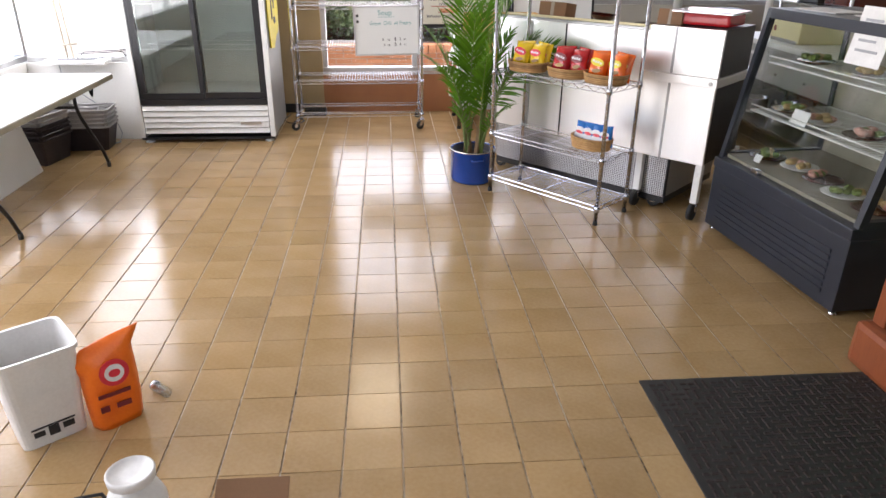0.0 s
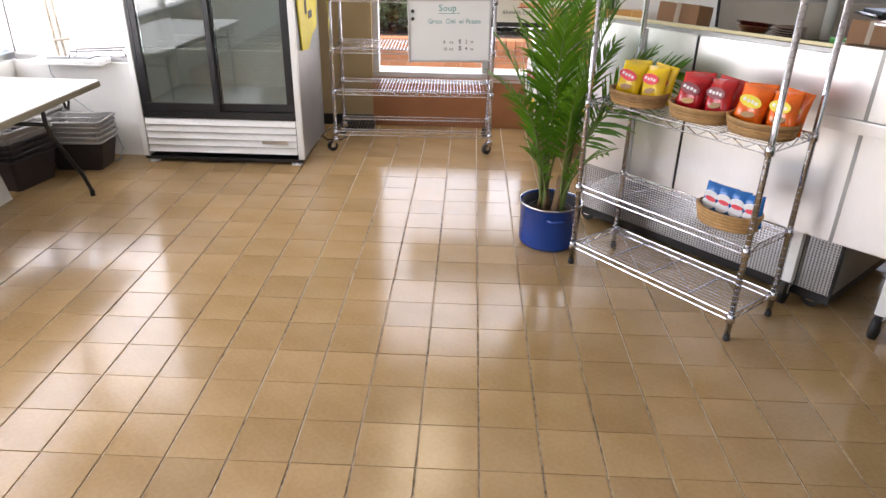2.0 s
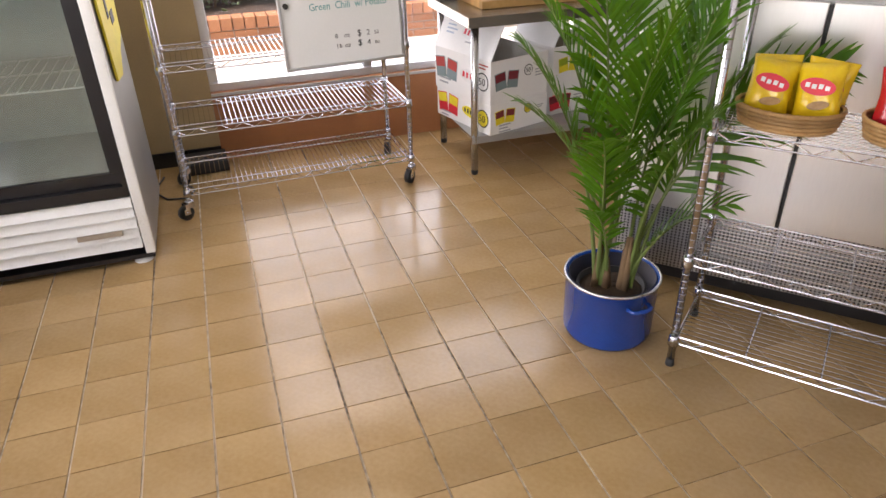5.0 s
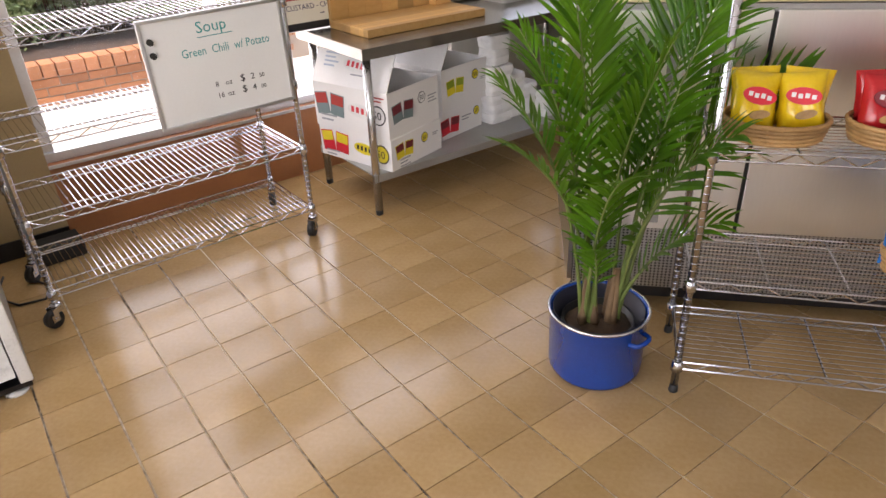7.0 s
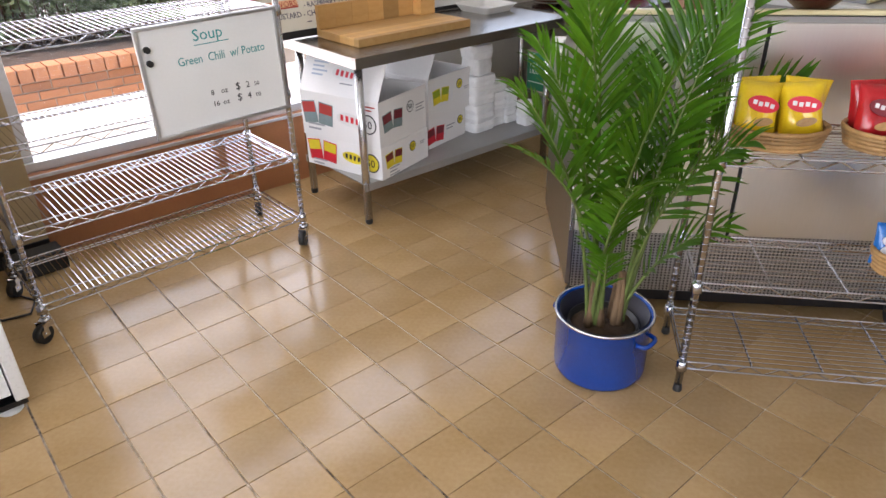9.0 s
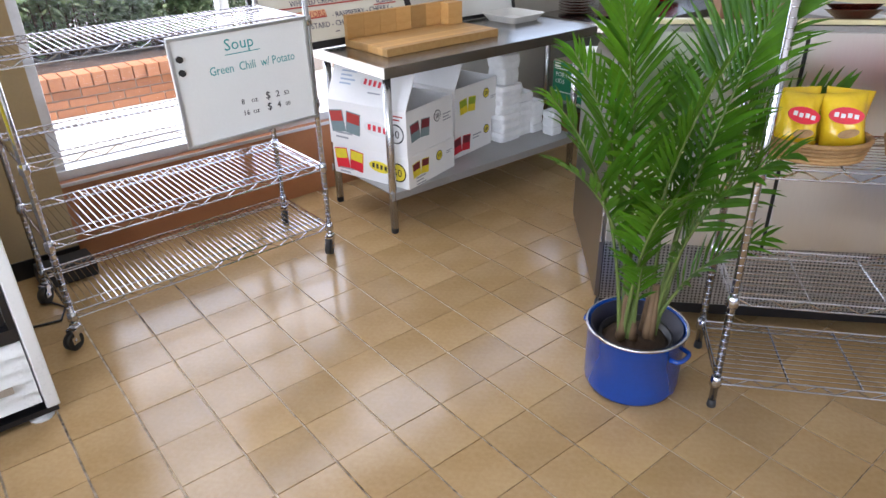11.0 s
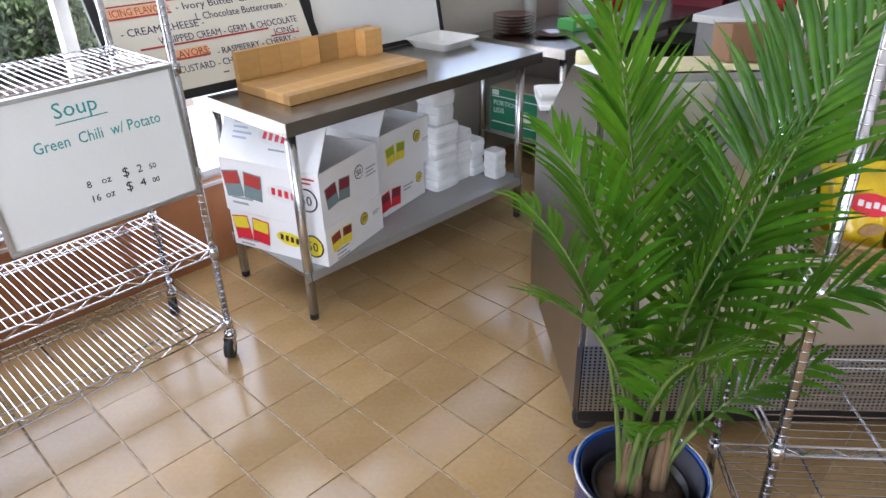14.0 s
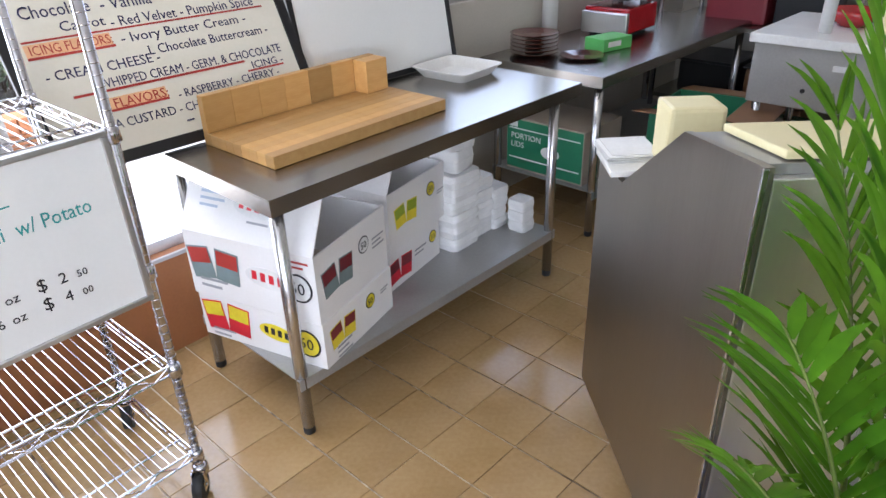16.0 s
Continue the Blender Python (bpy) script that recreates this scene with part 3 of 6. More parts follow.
def wire_rack(label, m, L, D, levels, height, casters, along):
    r = thing("wire_shelving", label, "shelving", m)
    for z in levels:
        part("shelf", wire_shelf(bmesh.new(), L, D, along), CHROME, r).location = (0, 0, z)
    base = 0.115 if casters else 0.03
    for sx in (-1, 1):
        for sy in (-1, 1):
            x, y = sx * (L / 2 + 0.004), sy * (D / 2 + 0.004)
            bm = rod(bmesh.new(), (x, y, base), (x, y, height), 0.0125, 12)
            z = base + 0.06
            while z < height - 0.02:
                lathe(bm, [(0.0126, 0), (0.0134, 0.0015), (0.0126, 0.003)], 12, (x, y, z))
                z += 0.0254
            p = part("post", bm, CHROME, r)
            for lv in levels:
                part("collar", lathe(bmesh.new(), [(0.014, -0.034), (0.0195, -0.03), (0.017, 0.004), (0.014, 0.006)], 12, (x, y, lv)), CHROME, p)
            if casters:
                bm = rod(bmesh.new(), (x, y, 0.088), (x, y, 0.118), 0.013, 10)
                lathe(bm, [(0.02, 0.08), (0.022, 0.084), (0.022, 0.094), (0.014, 0.098)], 14, (x, y, 0))
                turn = pose(x, y, 0, 0, 0, (-38 if sx > 0 else -50) + 8 * sy)
                for e in (-1, 1):
                    box(bm, e * 0.0175 - 0.0015, -0.046, 0.03, e * 0.0175 + 0.0015, -0.012, 0.062, bevel=0.001, m=turn)
                    box(bm, e * 0.0175 - 0.0015, -0.034, 0.06, e * 0.0175 + 0.0015, 0.016, 0.086, bevel=0.001, m=turn)
                c = part("caster", bm, CHROME, r, "chrome caster fork")
                part("wheel", rod(bmesh.new(), turn @ Vector((-0.0145, -0.028, 0.037)), turn @ Vector((0.0145, -0.028, 0.037)), 0.037, 20), RUBBER, c, "black rubber wheel")
                part("axle", rod(bmesh.new(), turn @ Vector((-0.022, -0.028, 0.042)), turn @ Vector((0.022, -0.028, 0.042)), 0.006, 8), CHROME, c)
            else:
                part("foot", lathe(bmesh.new(), [(0.014, 0), (0.016, 0.004), (0.013, 0.03)], 10, (x, y, 0)), RUBBER, r)
    return r


RACK = pose(-0.237, 6.11, 0, 0, 0, 1.5)
wire_rack("tall chrome wire rack on black casters with empty shelves", RACK, 1.15, 0.445, (0.146, 0.45, 0.75, 1.10), 1.62, True, False)
SHELF = pose(1.157, 3.848, 0, 0, 0, -50)
wire_rack("chrome wire shelving unit holding baskets of snacks", SHELF, 0.885, 0.33, (0.12, 0.43, 0.852), 1.62, False, True)


# ---- whiteboards ----
def board(name, label, m, w, h, face, edge, border, thick=0.018):
    b = thing(name, label, "whiteboard", m)
    part("panel", B(border, -thick * 0.6, border, w - border, 0, h - border), face, b)
    for q in ((0, -thick, 0, w, 0.002, border), (0, -thick, h - border, w, 0.002, h), (0, -thick, border, border, 0.002, h - border), (w - border, -thick, border, w, 0.002, h - border)):
        part("border", B(*q, bevel=0.003), edge, b)
    return b


soup = board("soup_board", "small whiteboard hung on the rack with teal soup writing", pose(-0.252, 5.853, 0.676, 0, -1.2, 1.2), 0.58, 0.425, BOARD_WHITE, ALU, 0.014)
for x in (0.035,):
    for z in (0.345, 0.295):
        part("magnet", rod(bmesh.new(), (x, -0.011, z), (x, -0.026, z), 0.012, 16), RUBBER, soup, "round black magnet")
text("Soup", 0.062, INK_TEAL, soup, pose(0.215, -0.0113, 0.345, 90, 0, 0))
part("underline", B(0.215, -0.0125, 0.328, 0.36, -0.0111, 0.331), INK_TEAL, soup)
text("Green  Chili  w/ Potato", 0.047, INK_TEAL, soup, pose(0.14, -0.0113, 0.262, 90, 0, 0) @ Matrix.Diagonal((0.82, 1, 1, 1)))
for z, row in ((0.128, ("8", "oz", "$", "2", "50")), (0.082, ("16", "oz", "$", "4", "00"))):
    for x, s, w in zip((0.245, 0.288, 0.352, 0.398, 0.435), (0.03, 0.03, 0.042, 0.036, 0.024), row):
        text(w, s, INK_BLACK, soup, pose(x, -0.0113, z, 90, 0, 0))

MENU = pose(0.33, 6.33, 0.862, -25, 0, 0)
menu = board("menu_board", "ivory menu board with black and red cake flavour writing", MENU, 0.91, 0.80, BOARD_CREAM, BLACK_TRIM, 0.035)
BLANK = pose(1.25, 6.43, 0.862, -10, 0, 0)
board("blank_board", "large blank whiteboard with a black frame leaning on the window", BLANK, 0.82, 0.85, BOARD_WHITE, BLACK_TRIM, 0.022)


# ---- stainless work tables ----
def work_table(label, m, L, D, top, shelf, legs):
    t = thing("work_table", label, "table", m)
    bm = B(0, 0, top - 0.004, L, D, top)
    for q in ((0, 0, top - 0.05, L, 0.004, top - 0.0045), (0, D - 0.004, top - 0.05, L, D, top - 0.0045), (0, 0.0045, top - 0.05, 0.004, D - 0.0045, top - 0.0045), (L - 0.004, 0.0045, top - 0.05, L, D - 0.0045, top - 0.0045)):
        box(bm, *q)
    bmesh.ops.remove_doubles(bm, verts=bm.verts, dist=0.0006)
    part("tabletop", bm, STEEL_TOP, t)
    part("stiffener", B(0.1, D / 2 - 0.08, top - 0.03, L - 0.1, D / 2 + 0.08, top - 0.006), GREY_PANEL, t)
    x0, x1, y0, y1 = legs
    for x in (x0, x1):
        for y in (y0, y1):
            g = part("leg", rod(bmesh.new(), (x, y, 0.03), (x, y, top - 0.006), 0.0205, 16), STEEL_LEG, t)
            part("foot", lathe(bmesh.new(), [(0.015, 0), (0.019, 0.004), (0.0195, 0.026), (0.018, 0.032)], 14, (x, y, 0)), RUBBER, g)
    sh = part("shelf", B(x0 - 0.02, y0 - 0.02, shelf - 0.004, x1 + 0.02, y1 + 0.02, shelf), GREY_PANEL, t, "grey galvanised lower shelf")
    part("shelf_lip", B(x0 - 0.02, y0 - 0.02, shelf - 0.04, x1 + 0.02, y0 - 0.016, shelf - 0.0045), GREY_PANEL, sh)
    part("shelf_lip", B(x0 - 0.02, y1 + 0.016, shelf - 0.04, x1 + 0.02, y1 + 0.02, shelf - 0.0045), GREY_PANEL, sh)
    return t


work_table("long stainless steel work table with round legs and a lower shelf", pose(0.635, 5.775, 0), 1.445, 0.66, 0.86, 0.225, (0.062, 1.378, 0.078, 0.61))
work_table("stainless steel kitchen table in the corner", pose(2.40, 5.87, 0), 1.7, 0.69, 0.80, 0.24, (0.06, 1.64, 0.05, 0.62))


# ---- things on and under the long table ----
cut = thing("cutting_board", "thick maple butcher block board with raised back rails", "cutting board", pose(0.77, 5.94, 0.861, 0, 0, 1))
stave = [mesh_of("stave", B(0, 0, 0, 0.0395, 0.72, 0.038, bevel=0.0015), MAPLE)]
for i in range(9):
    piece("stave", stave[0], cut, pose(0.72, 0.04 * i, 0, 0, 0, 90))
rail = mesh_of("rail_block", B(0, 0, 0, 0.10, 0.028, 0.115, bevel=0.002), MAPLE)
for i in range(7):
    piece("rail_block", rail, cut, pose(0.1003 * i, 0.331, 0.0385))
end = mesh_of("end_block", B(0, 0, 0, 0.10, 0.066, 0.113, bevel=0.002), MAPLE)
piece("end_block", end, cut, pose(0.602, 0.2645, 0.0385))


def tray(name, label, m, w, d, h, material):
    t = thing(name, label, "tray", m)
    bm = bmesh.new()
    rings = []
    for s, z in ((0.8, 0), (1.0, h - 0.006), (1.06, h - 0.004), (1.06, h), (0.99, h - 0.001), (0.78, 0.005)):
        ring = []
        for k in range(28):
            a = 2 * math.pi * k / 28
            c, n = math.cos(a), math.sin(a)
            e = 0.22
            ring.append(bm.verts.new((w / 2 * s * math.copysign(abs(c) ** e, c), d / 2 * s * math.copysign(abs(n) ** e, n), z)))
        rings.append(ring)
    for p, q in zip(rings, rings[1:]):
        for k in range(28):
            bm.faces.new((p[k], p[(k + 1) % 28], q[(k + 1) % 28], q[k]))
    bm.faces.new(rings[0][::-1])
    bm.faces.new(rings[-1])
    part("dish", bm, material, t)
    return t


tray("tray", "shallow white plastic tray on the steel table", pose(1.885, 6.25, 0.8605, 0, 0, 3), 0.26, 0.27, 0.042, WHITE_PLASTIC)


def carton(label, m, w, d, h, flaps, prints, category="box"):
    """An open shipping carton: walls, inside and flaps. prints: (face, kind, u, v, size)."""
    c = thing("carton", label, category, m)
    t = 0.005
    part("front_wall", B(0, 0, 0, w, t, h), CARTON, c)
    part("back_wall", B(0, d - t, 0, w, d, h), CARTON, c)
    part("side_wall", B(0, t, 0, t, d - t, h), CARTON, c)
    part("side_wall", B(w - t, t, 0, w, d - t, h), CARTON, c)
    part("bottom", B(t, t, 0, w - t, d - t, t), CARD_IN, c)
    if flaps is None:
        part("lid", B(0.001, 0.001, h, w - 0.001, d - 0.001, h + 0.004), CARTON, c)
    else:
        for n, (ang, size) in flaps.items():
            bm = bmesh.new()
            if n == "left":
                mm, q = pose(0, 0, h, 0, ang, 0), (-0.0022, 0, 0, 0.0022, d, size)
            elif n == "right":
                mm, q = pose(w, 0, h, 0, ang, 0), (-0.0022, 0, 0, 0.0022, d, size)
            elif n == "front":
                mm, q = pose(0, 0, h, ang, 0, 0), (0, -0.0022, 0, w, 0.0022, size)
            else:
                mm, q = pose(0, d, h, ang, 0, 0), (w * 0.3, -0.0022, 0, w, 0.0022, size)
            fl = part("flap", box(bm, *q, m=mm), CARTON, c)
            if n == "left":
                q = (0.0024, 0.002, 0.002, 0.0034, d - 0.002, size - 0.002)
            elif n == "back":
                q = (w * 0.3 + 0.002, -0.0034, 0.002, w - 0.002, -0.0024, size - 0.002)
            else:
                continue
            part("inner_face", box(bmesh.new(), *q, m=mm), CARD_IN, fl, "brown kraft inside of the flap")
    if flaps is not None:
        part("lining", B(t + 0.0005, d - t - 0.0015, 0.01, w - t - 0.0005, d - t - 0.0005, h - 0.001), CARD_IN, c, "brown kraft inside")
    for face, kind, u, v, s in prints:
        mm = pose(u, -0.001, v, 90, 0, 0) if face == "front" else pose(-0.001, u, v, 90, 0, -90)
        if face == "flap":
            mm = pose(0, 0, h, 0, flaps["left"][0], 0) @ pose(-0.003, u, v, 90, 0, -90)
        if kind == "bags":
            for i, (k, mt) in enumerate(((0, s[1]), (1, s[2]))):
                q = bmesh.new()
                box(q, -s[0] * 0.5, -s[0] * 0.62, 0, s[0] * 0.5, s[0] * 0.62, 0.0008)
                pr = part("print", q, mt, c)
                pr.matrix_basis = mm @ pose((i - 0.5) * s[0] * 1.15, 0, 0, 0, 0, 8 - 14 * i)
                q = bmesh.new()
                box(q, -s[0] * 0.45, -s[0] * 0.02, 0.001, s[0] * 0.45, s[0] * 0.56, 0.0014)
                pr = part("print", q, s[3], c)
                pr.matrix_basis = mm @ pose((i - 0.5) * s[0] * 1.15, 0, 0, 0, 0, 8 - 14 * i)
        elif kind == "mark":
            q = disc(bmesh.new(), 0, 0, s[0], s[0] * 0.42)
            part("print", q, s[1], c).matrix_basis = mm @ pose(0, 0, 0, 0, 0, -4)
            for k in range(4):
                q = bmesh.new()
                box(q, -s[0] * 0.7 + k * s[0] * 0.38, -s[0] * 0.16, 0.001, -s[0] * 0.48 + k * s[0] * 0.38, s[0] * 0.2, 0.0014)
                part("print", q, s[2], c).matrix_basis = mm @ pose(0, 0, 0, 0, 0, -4)
        elif kind == "fifty":
            part("print", disc(bmesh.new(), 0, 0, s[0], s[0]), s[2], c).matrix_basis = mm
            part("print", disc(bmesh.new(), 0, 0, s[0] * 0.86, s[0] * 0.86, 0.001), s[1], c).matrix_basis = mm
            text("50", s[0] * 1.15, s[2], c, mm @ pose(-s[0] * 0.66, -s[0] * 0.4, 0.0022))
        elif kind == "bars":
            q = bmesh.new()
            for k in range(s[1]):
                box(q, 0, -k * s[0] * 0.35, 0, s[0] * (1.6 - 0.4 * (k % 2)), -k * s[0] * 0.35 + s[0] * 0.14, 0.0008)
            part("print", q, s[2], c).matrix_basis = mm
    return c


TEAL_PRINT = mat("faded_teal_print", (0.2, 0.27, 0.28), 0.5, scale=20, bump=0.0)
INK_BLUE_GREY = mat("pale_blue_print", (0.42, 0.5, 0.62), 0.5, scale=20, bump=0.0)
RZ = 16
CX, CY = 0.772, 5.815
low = [("side", "bags", -0.39, 0.088, (0.088, PRINT_RED, PRINT_RED, PRINT_YELLOW)), ("side", "mark", -0.185, 0.085, (0.07, PRINT_YELLOW, INK_BLACK)), ("side", "fifty", -0.065, 0.08, (0.05, PRINT_YELLOW, INK_BLACK)), ("side", "bars", -0.46, 0.03, (0.06, 2, INK_GREY)),
       ("front", "bags", 0.10, 0.09, (0.062, PRINT_YELLOW, PRINT_YELLOW, MAROON)), ("front", "fifty", 0.26, 0.105, (0.027, PRINT_YELLOW, INK_BLACK)), ("front", "bars", 0.325, 0.105, (0.03, 2, INK_GREY)), ("front", "bars", 0.06, 0.04, (0.05, 3, INK_GREY))]
up = [("side", "bags", -0.39, 0.125, (0.092, TEAL_PRINT, TEAL_PRINT, INK_RED)), ("side", "mark", -0.18, 0.12, (0.085, PAPER, PRINT_RED)), ("side", "fifty", -0.065, 0.115, (0.05, PAPER, INK_BLACK)), ("side", "bars", -0.46, 0.06, (0.07, 2, INK_GREY)),
      ("flap", "mark", -0.23, 0.11, (0.08, PAPER, PRINT_RED)), ("flap", "bars", -0.44, 0.15, (0.06, 4, INK_BLUE_GREY)), ("flap", "bars", -0.25, 0.06, (0.05, 1, INK_GREY)), ("side", "bars", -0.1, 0.2, (0.05, 2, INK_RED)),
      ("front", "bags", 0.11, 0.12, (0.074, TEAL_PRINT, TEAL_PRINT, MAROON)), ("front", "fifty", 0.26, 0.15, (0.03, PAPER, INK_BLACK)), ("front", "bars", 0.31, 0.14, (0.045, 3, INK_GREY))]


def flipside(prints, d):
    return [(f, k, (u if f == "front" else -u), v, s) for f, k, u, v, s in prints]


carton("closed white snack carton printed in yellow and red", pose(CX, CY, 0.226, 0, 0, RZ), 0.40, 0.50, 0.16, None, flipside(low, 0.5))
carton("open white snack carton with raised flaps", pose(CX - 0.001, CY + 0.003, 0.391, 0, 0, RZ + 0.8), 0.40, 0.50, 0.23,
       {"left": (27, 0.215), "back": (-14, 0.17)}, flipside(up, 0.5))
carton("closed white snack carton with a red print", pose(1.225, 6.0, 0.226, 0, 0, 12), 0.34, 0.36, 0.16, None, [("front", "bags", 0.06, 0.07, (0.07, PRINT_RED, PRINT_RED, MAROON)), ("front", "bars", 0.16, 0.09, (0.05, 2, INK_GREY)), ("front", "fifty", 0.29, 0.1, (0.026, PRINT_YELLOW, INK_BLACK))])
carton("open white snack carton with a yellow print", pose(1.215, 5.985, 0.391, 0, 0, 12), 0.38, 0.38, 0.225,
       {"left": (28, 0.2), "back": (-10, 0.16)}, [("front", "bags", 0.11, 0.12, (0.065, PRINT_YELLOW, PRINT_YELLOW, PRINT_GREEN)), ("front", "fifty", 0.28, 0.15, (0.028, PRINT_YELLOW, INK_BLACK)), ("front", "bars", 0.325, 0.12, (0.03, 2, INK_GREY))])


def foam_box(m, w, d, h):
    t = thing("foam_container", "white foam takeaway container in a stack", "container", m, "stacked foam containers")
    bm = bmesh.new()
    rings = []
    for s, z in ((0.93, 0), (0.985, h * 0.46), (1.0, h * 0.48), (1.0, h * 0.54), (0.985, h * 0.56), (0.93, h * 0.97), (0.9, h)):
        ring = []
        for k in range(24):
            a = 2 * math.pi * k / 24
            c, n = math.cos(a), math.sin(a)
            ring.append(bm.verts.new((w / 2 * s * math.copysign(abs(c) ** 0.3, c), d / 2 * s * math.copysign(abs(n) ** 0.3, n), z)))
        rings.append(ring)
    for p, q in zip(rings, rings[1:]):
        for k in range(24):
            bm.faces.new((p[k], p[(k + 1) % 24], q[(k + 1) % 24], q[k]))
    bm.faces.new(rings[0][::-1])
    bm.faces.new(rings[-1])
    part("clamshell", bm, FOAM, t)


rs = random.Random(5)
for x, y, n, w, h in ((1.67, 6.10, 6, 0.18, 0.054), (1.81, 6.10, 5, 0.13, 0.05), (1.905, 6.08, 4, 0.11, 0.046), (1.955, 5.955, 3, 0.09, 0.046), (1.9, 6.25, 3, 0.12, 0.05)):
    for i in range(n):
        foam_box(pose(x + rs.uniform(-0.005, 0.005), y + rs.uniform(-0.005, 0.005), 0.226 + i * (h + 0.001), 0, 0, rs.uniform(-4, 4)), w, w, h)
foam_box(pose(1.675, 6.10, 0.226 + 0.331, 0, 0, 8), 0.14, 0.14, 0.09)
foam_box(pose(1.675, 6.10, 0.226 + 0.422, 0, 0, -6), 0.15, 0.15, 0.075)

# ---- palm in an enamel stockpot ----
POT = (0.645, 4.345)
pot = thing("stockpot", "blue enamel stockpot used as a plant pot", "pot", pose(POT[0], POT[1], 0))
part("body", lathe(bmesh.new(), [(0.135, 0), (0.15, 0.004), (0.157, 0.015), (0.16, 0.03), (0.163, 0.235), (0.168, 0.238), (0.168, 0.243), (0.162, 0.245), (0.1575, 0.24), (0.155, 0.05), (0.14, 0.045)], 48), BLUE_ENAMEL, pot)
part("lining", lathe(bmesh.new(), [(0.145, 0.052), (0.153, 0.2405), (0.151, 0.241), (0.143, 0.06), (0.12, 0.055)], 48), DARK_ENAMEL, pot)
part("rim", lathe(bmesh.new(), [(0.1685, 0.2365), (0.1715, 0.24), (0.1715, 0.244), (0.168, 0.2475), (0.164, 0.2465), (0.1635, 0.2455)], 48, ring=True), STEEL_LEG, pot)
for a0 in (-86, 94):
    pts = []
    for k in range(9):
        s = -1 + k / 4
        a = radians(a0 + s * 15)
        rr = 0.163 + 0.027 * math.sqrt(max(0.0, 1 - s ** 4))
        pts.append((rr * math.cos(a), rr * math.sin(a), 0.192))
    part("handle", pipe(bmesh.new(), pts, 0.008), BLUE_ENAMEL, pot)
nursery = part("inner_pot", lathe(bmesh.new(), [(0.1, 0.06), (0.118, 0.19), (0.123, 0.19), (0.123, 0.2), (0.115, 0.2), (0.113, 0.17), (0.02, 0.172)], 32), BLACK_TRIM, pot, "black plastic nursery pot")
bm = bmesh.new()
lathe(bm, [(0.112, 0.15), (0.112, 0.176), (0.09, 0.186), (0.06, 0.192), (0.02, 0.196)], 28)
for v in bm.verts:
    v.co += Vector((random.uniform(-1, 1), random.uniform(-1, 1), random.uniform(-1, 1))) * 0.004
part("soil", bm, SOIL, pot)

palm = thing("palm", "leafy green potted palm with arching feather fronds", "plant", pose(POT[0], POT[1], 0.185))


def leaflet(verts, faces, p, d, up, length, width, droop):
    """One narrow folded leaflet that bends down towards its tip."""
    d = d.normalized()
    k, n = len(verts), 6
    c = p.copy()
    for i in range(n):
        t = i / (n - 1)
        s = d.cross(up).normalized()
        w = width * (0.45 + 1.4 * t if t < 0.4 else 1.01 * ((1 - t) / 0.6) ** 0.75 + 0.03)
        fold = s.cross(d) * w * 0.4
        verts += [c - s * w + fold, c.copy(), c + s * w + fold]
        d = (d + Vector((0, 0, -1)) * droop * (0.05 + 0.3 * t)).normalized()
        c = c + d * length / (n - 1)
    for i in range(n - 1):
        q = k + 3 * i
        faces += [(q, q + 1, q + 4, q + 3), (q + 1, q + 2, q + 5, q + 4)]


def frond(az, length, lean, arch, bare, lf, roll, x0, y0, seed):
    """A feather frond: a rachis that arches outwards, and two rows of leaflets set in a V."""
    r = random.Random(seed)
    out = Vector((math.cos(radians(az)), math.sin(radians(az)), 0))
    across = Vector((-out.y, out.x, 0))
    p = Vector((x0, y0, 0.0))
    pts, dirs = [], []
    n = 48
    sway = r.uniform(-8, 8)
    for i in range(n + 1):
        t = i / n
        ang = radians(lean + arch * t ** 1.7)
        d = (out * math.sin(ang) + Vector((0, 0, 1)) * math.cos(ang) + across * math.sin(radians(sway * t))).normalized()
        pts.append(p.copy())
        dirs.append(d)
        p = p + d * length / n
    bm = bmesh.new()
    for i in range(0, n, 2):
        rod(bm, pts[i], pts[i + 2], 0.0075 * (1 - i / n) ** 1.2 + 0.0014, 6, 0.0075 * (1 - (i + 2) / n) ** 1.2 + 0.0014, caps=False)
    f = part("stalk", bm, STALK, palm)
    verts, faces = [], []
    i = bare * n
    while i <= n:
        q = min(int(i), n)
        t = (i / n - bare) / (1 - bare)
        ll = max(0.06, lf * (0.62 + 1.5 * t - 1.75 * t * t)) * r.uniform(0.9, 1.06)
        u = dirs[q]
        turn = Matrix.Rotation(radians(roll + 12 * t), 3, u)
        side_ = turn @ across
        nrm = turn @ across.cross(u).normalized()
        if nrm.z < 0 and abs(roll) < 45:
            nrm = -nrm
        for sgn in (-1, 1):
            fwd = 0.75 + 1.1 * t + r.uniform(-0.1, 0.1)
            d = side_ * sgn + u * fwd + nrm * (0.42 - 0.3 * t) + Vector((r.uniform(-.07, .07), r.uniform(-.07, .07), r.uniform(-.06, .06)))
            leaflet(verts, faces, pts[q] + u * r.uniform(-0.004, 0.004), d, nrm, ll, 0.0086 * r.uniform(0.82, 1.15), r.uniform(0.15, 0.75))
        i += n * 0.026 / length * r.uniform(0.85, 1.2)
    me = bpy.data.meshes.new("frond")
    me.from_pydata(verts, [], faces)
    me.materials.append(LEAF)
    for q in me.polygons:
        q.use_smooth = True
    fr = new("frond", me)
    fr.parent = f


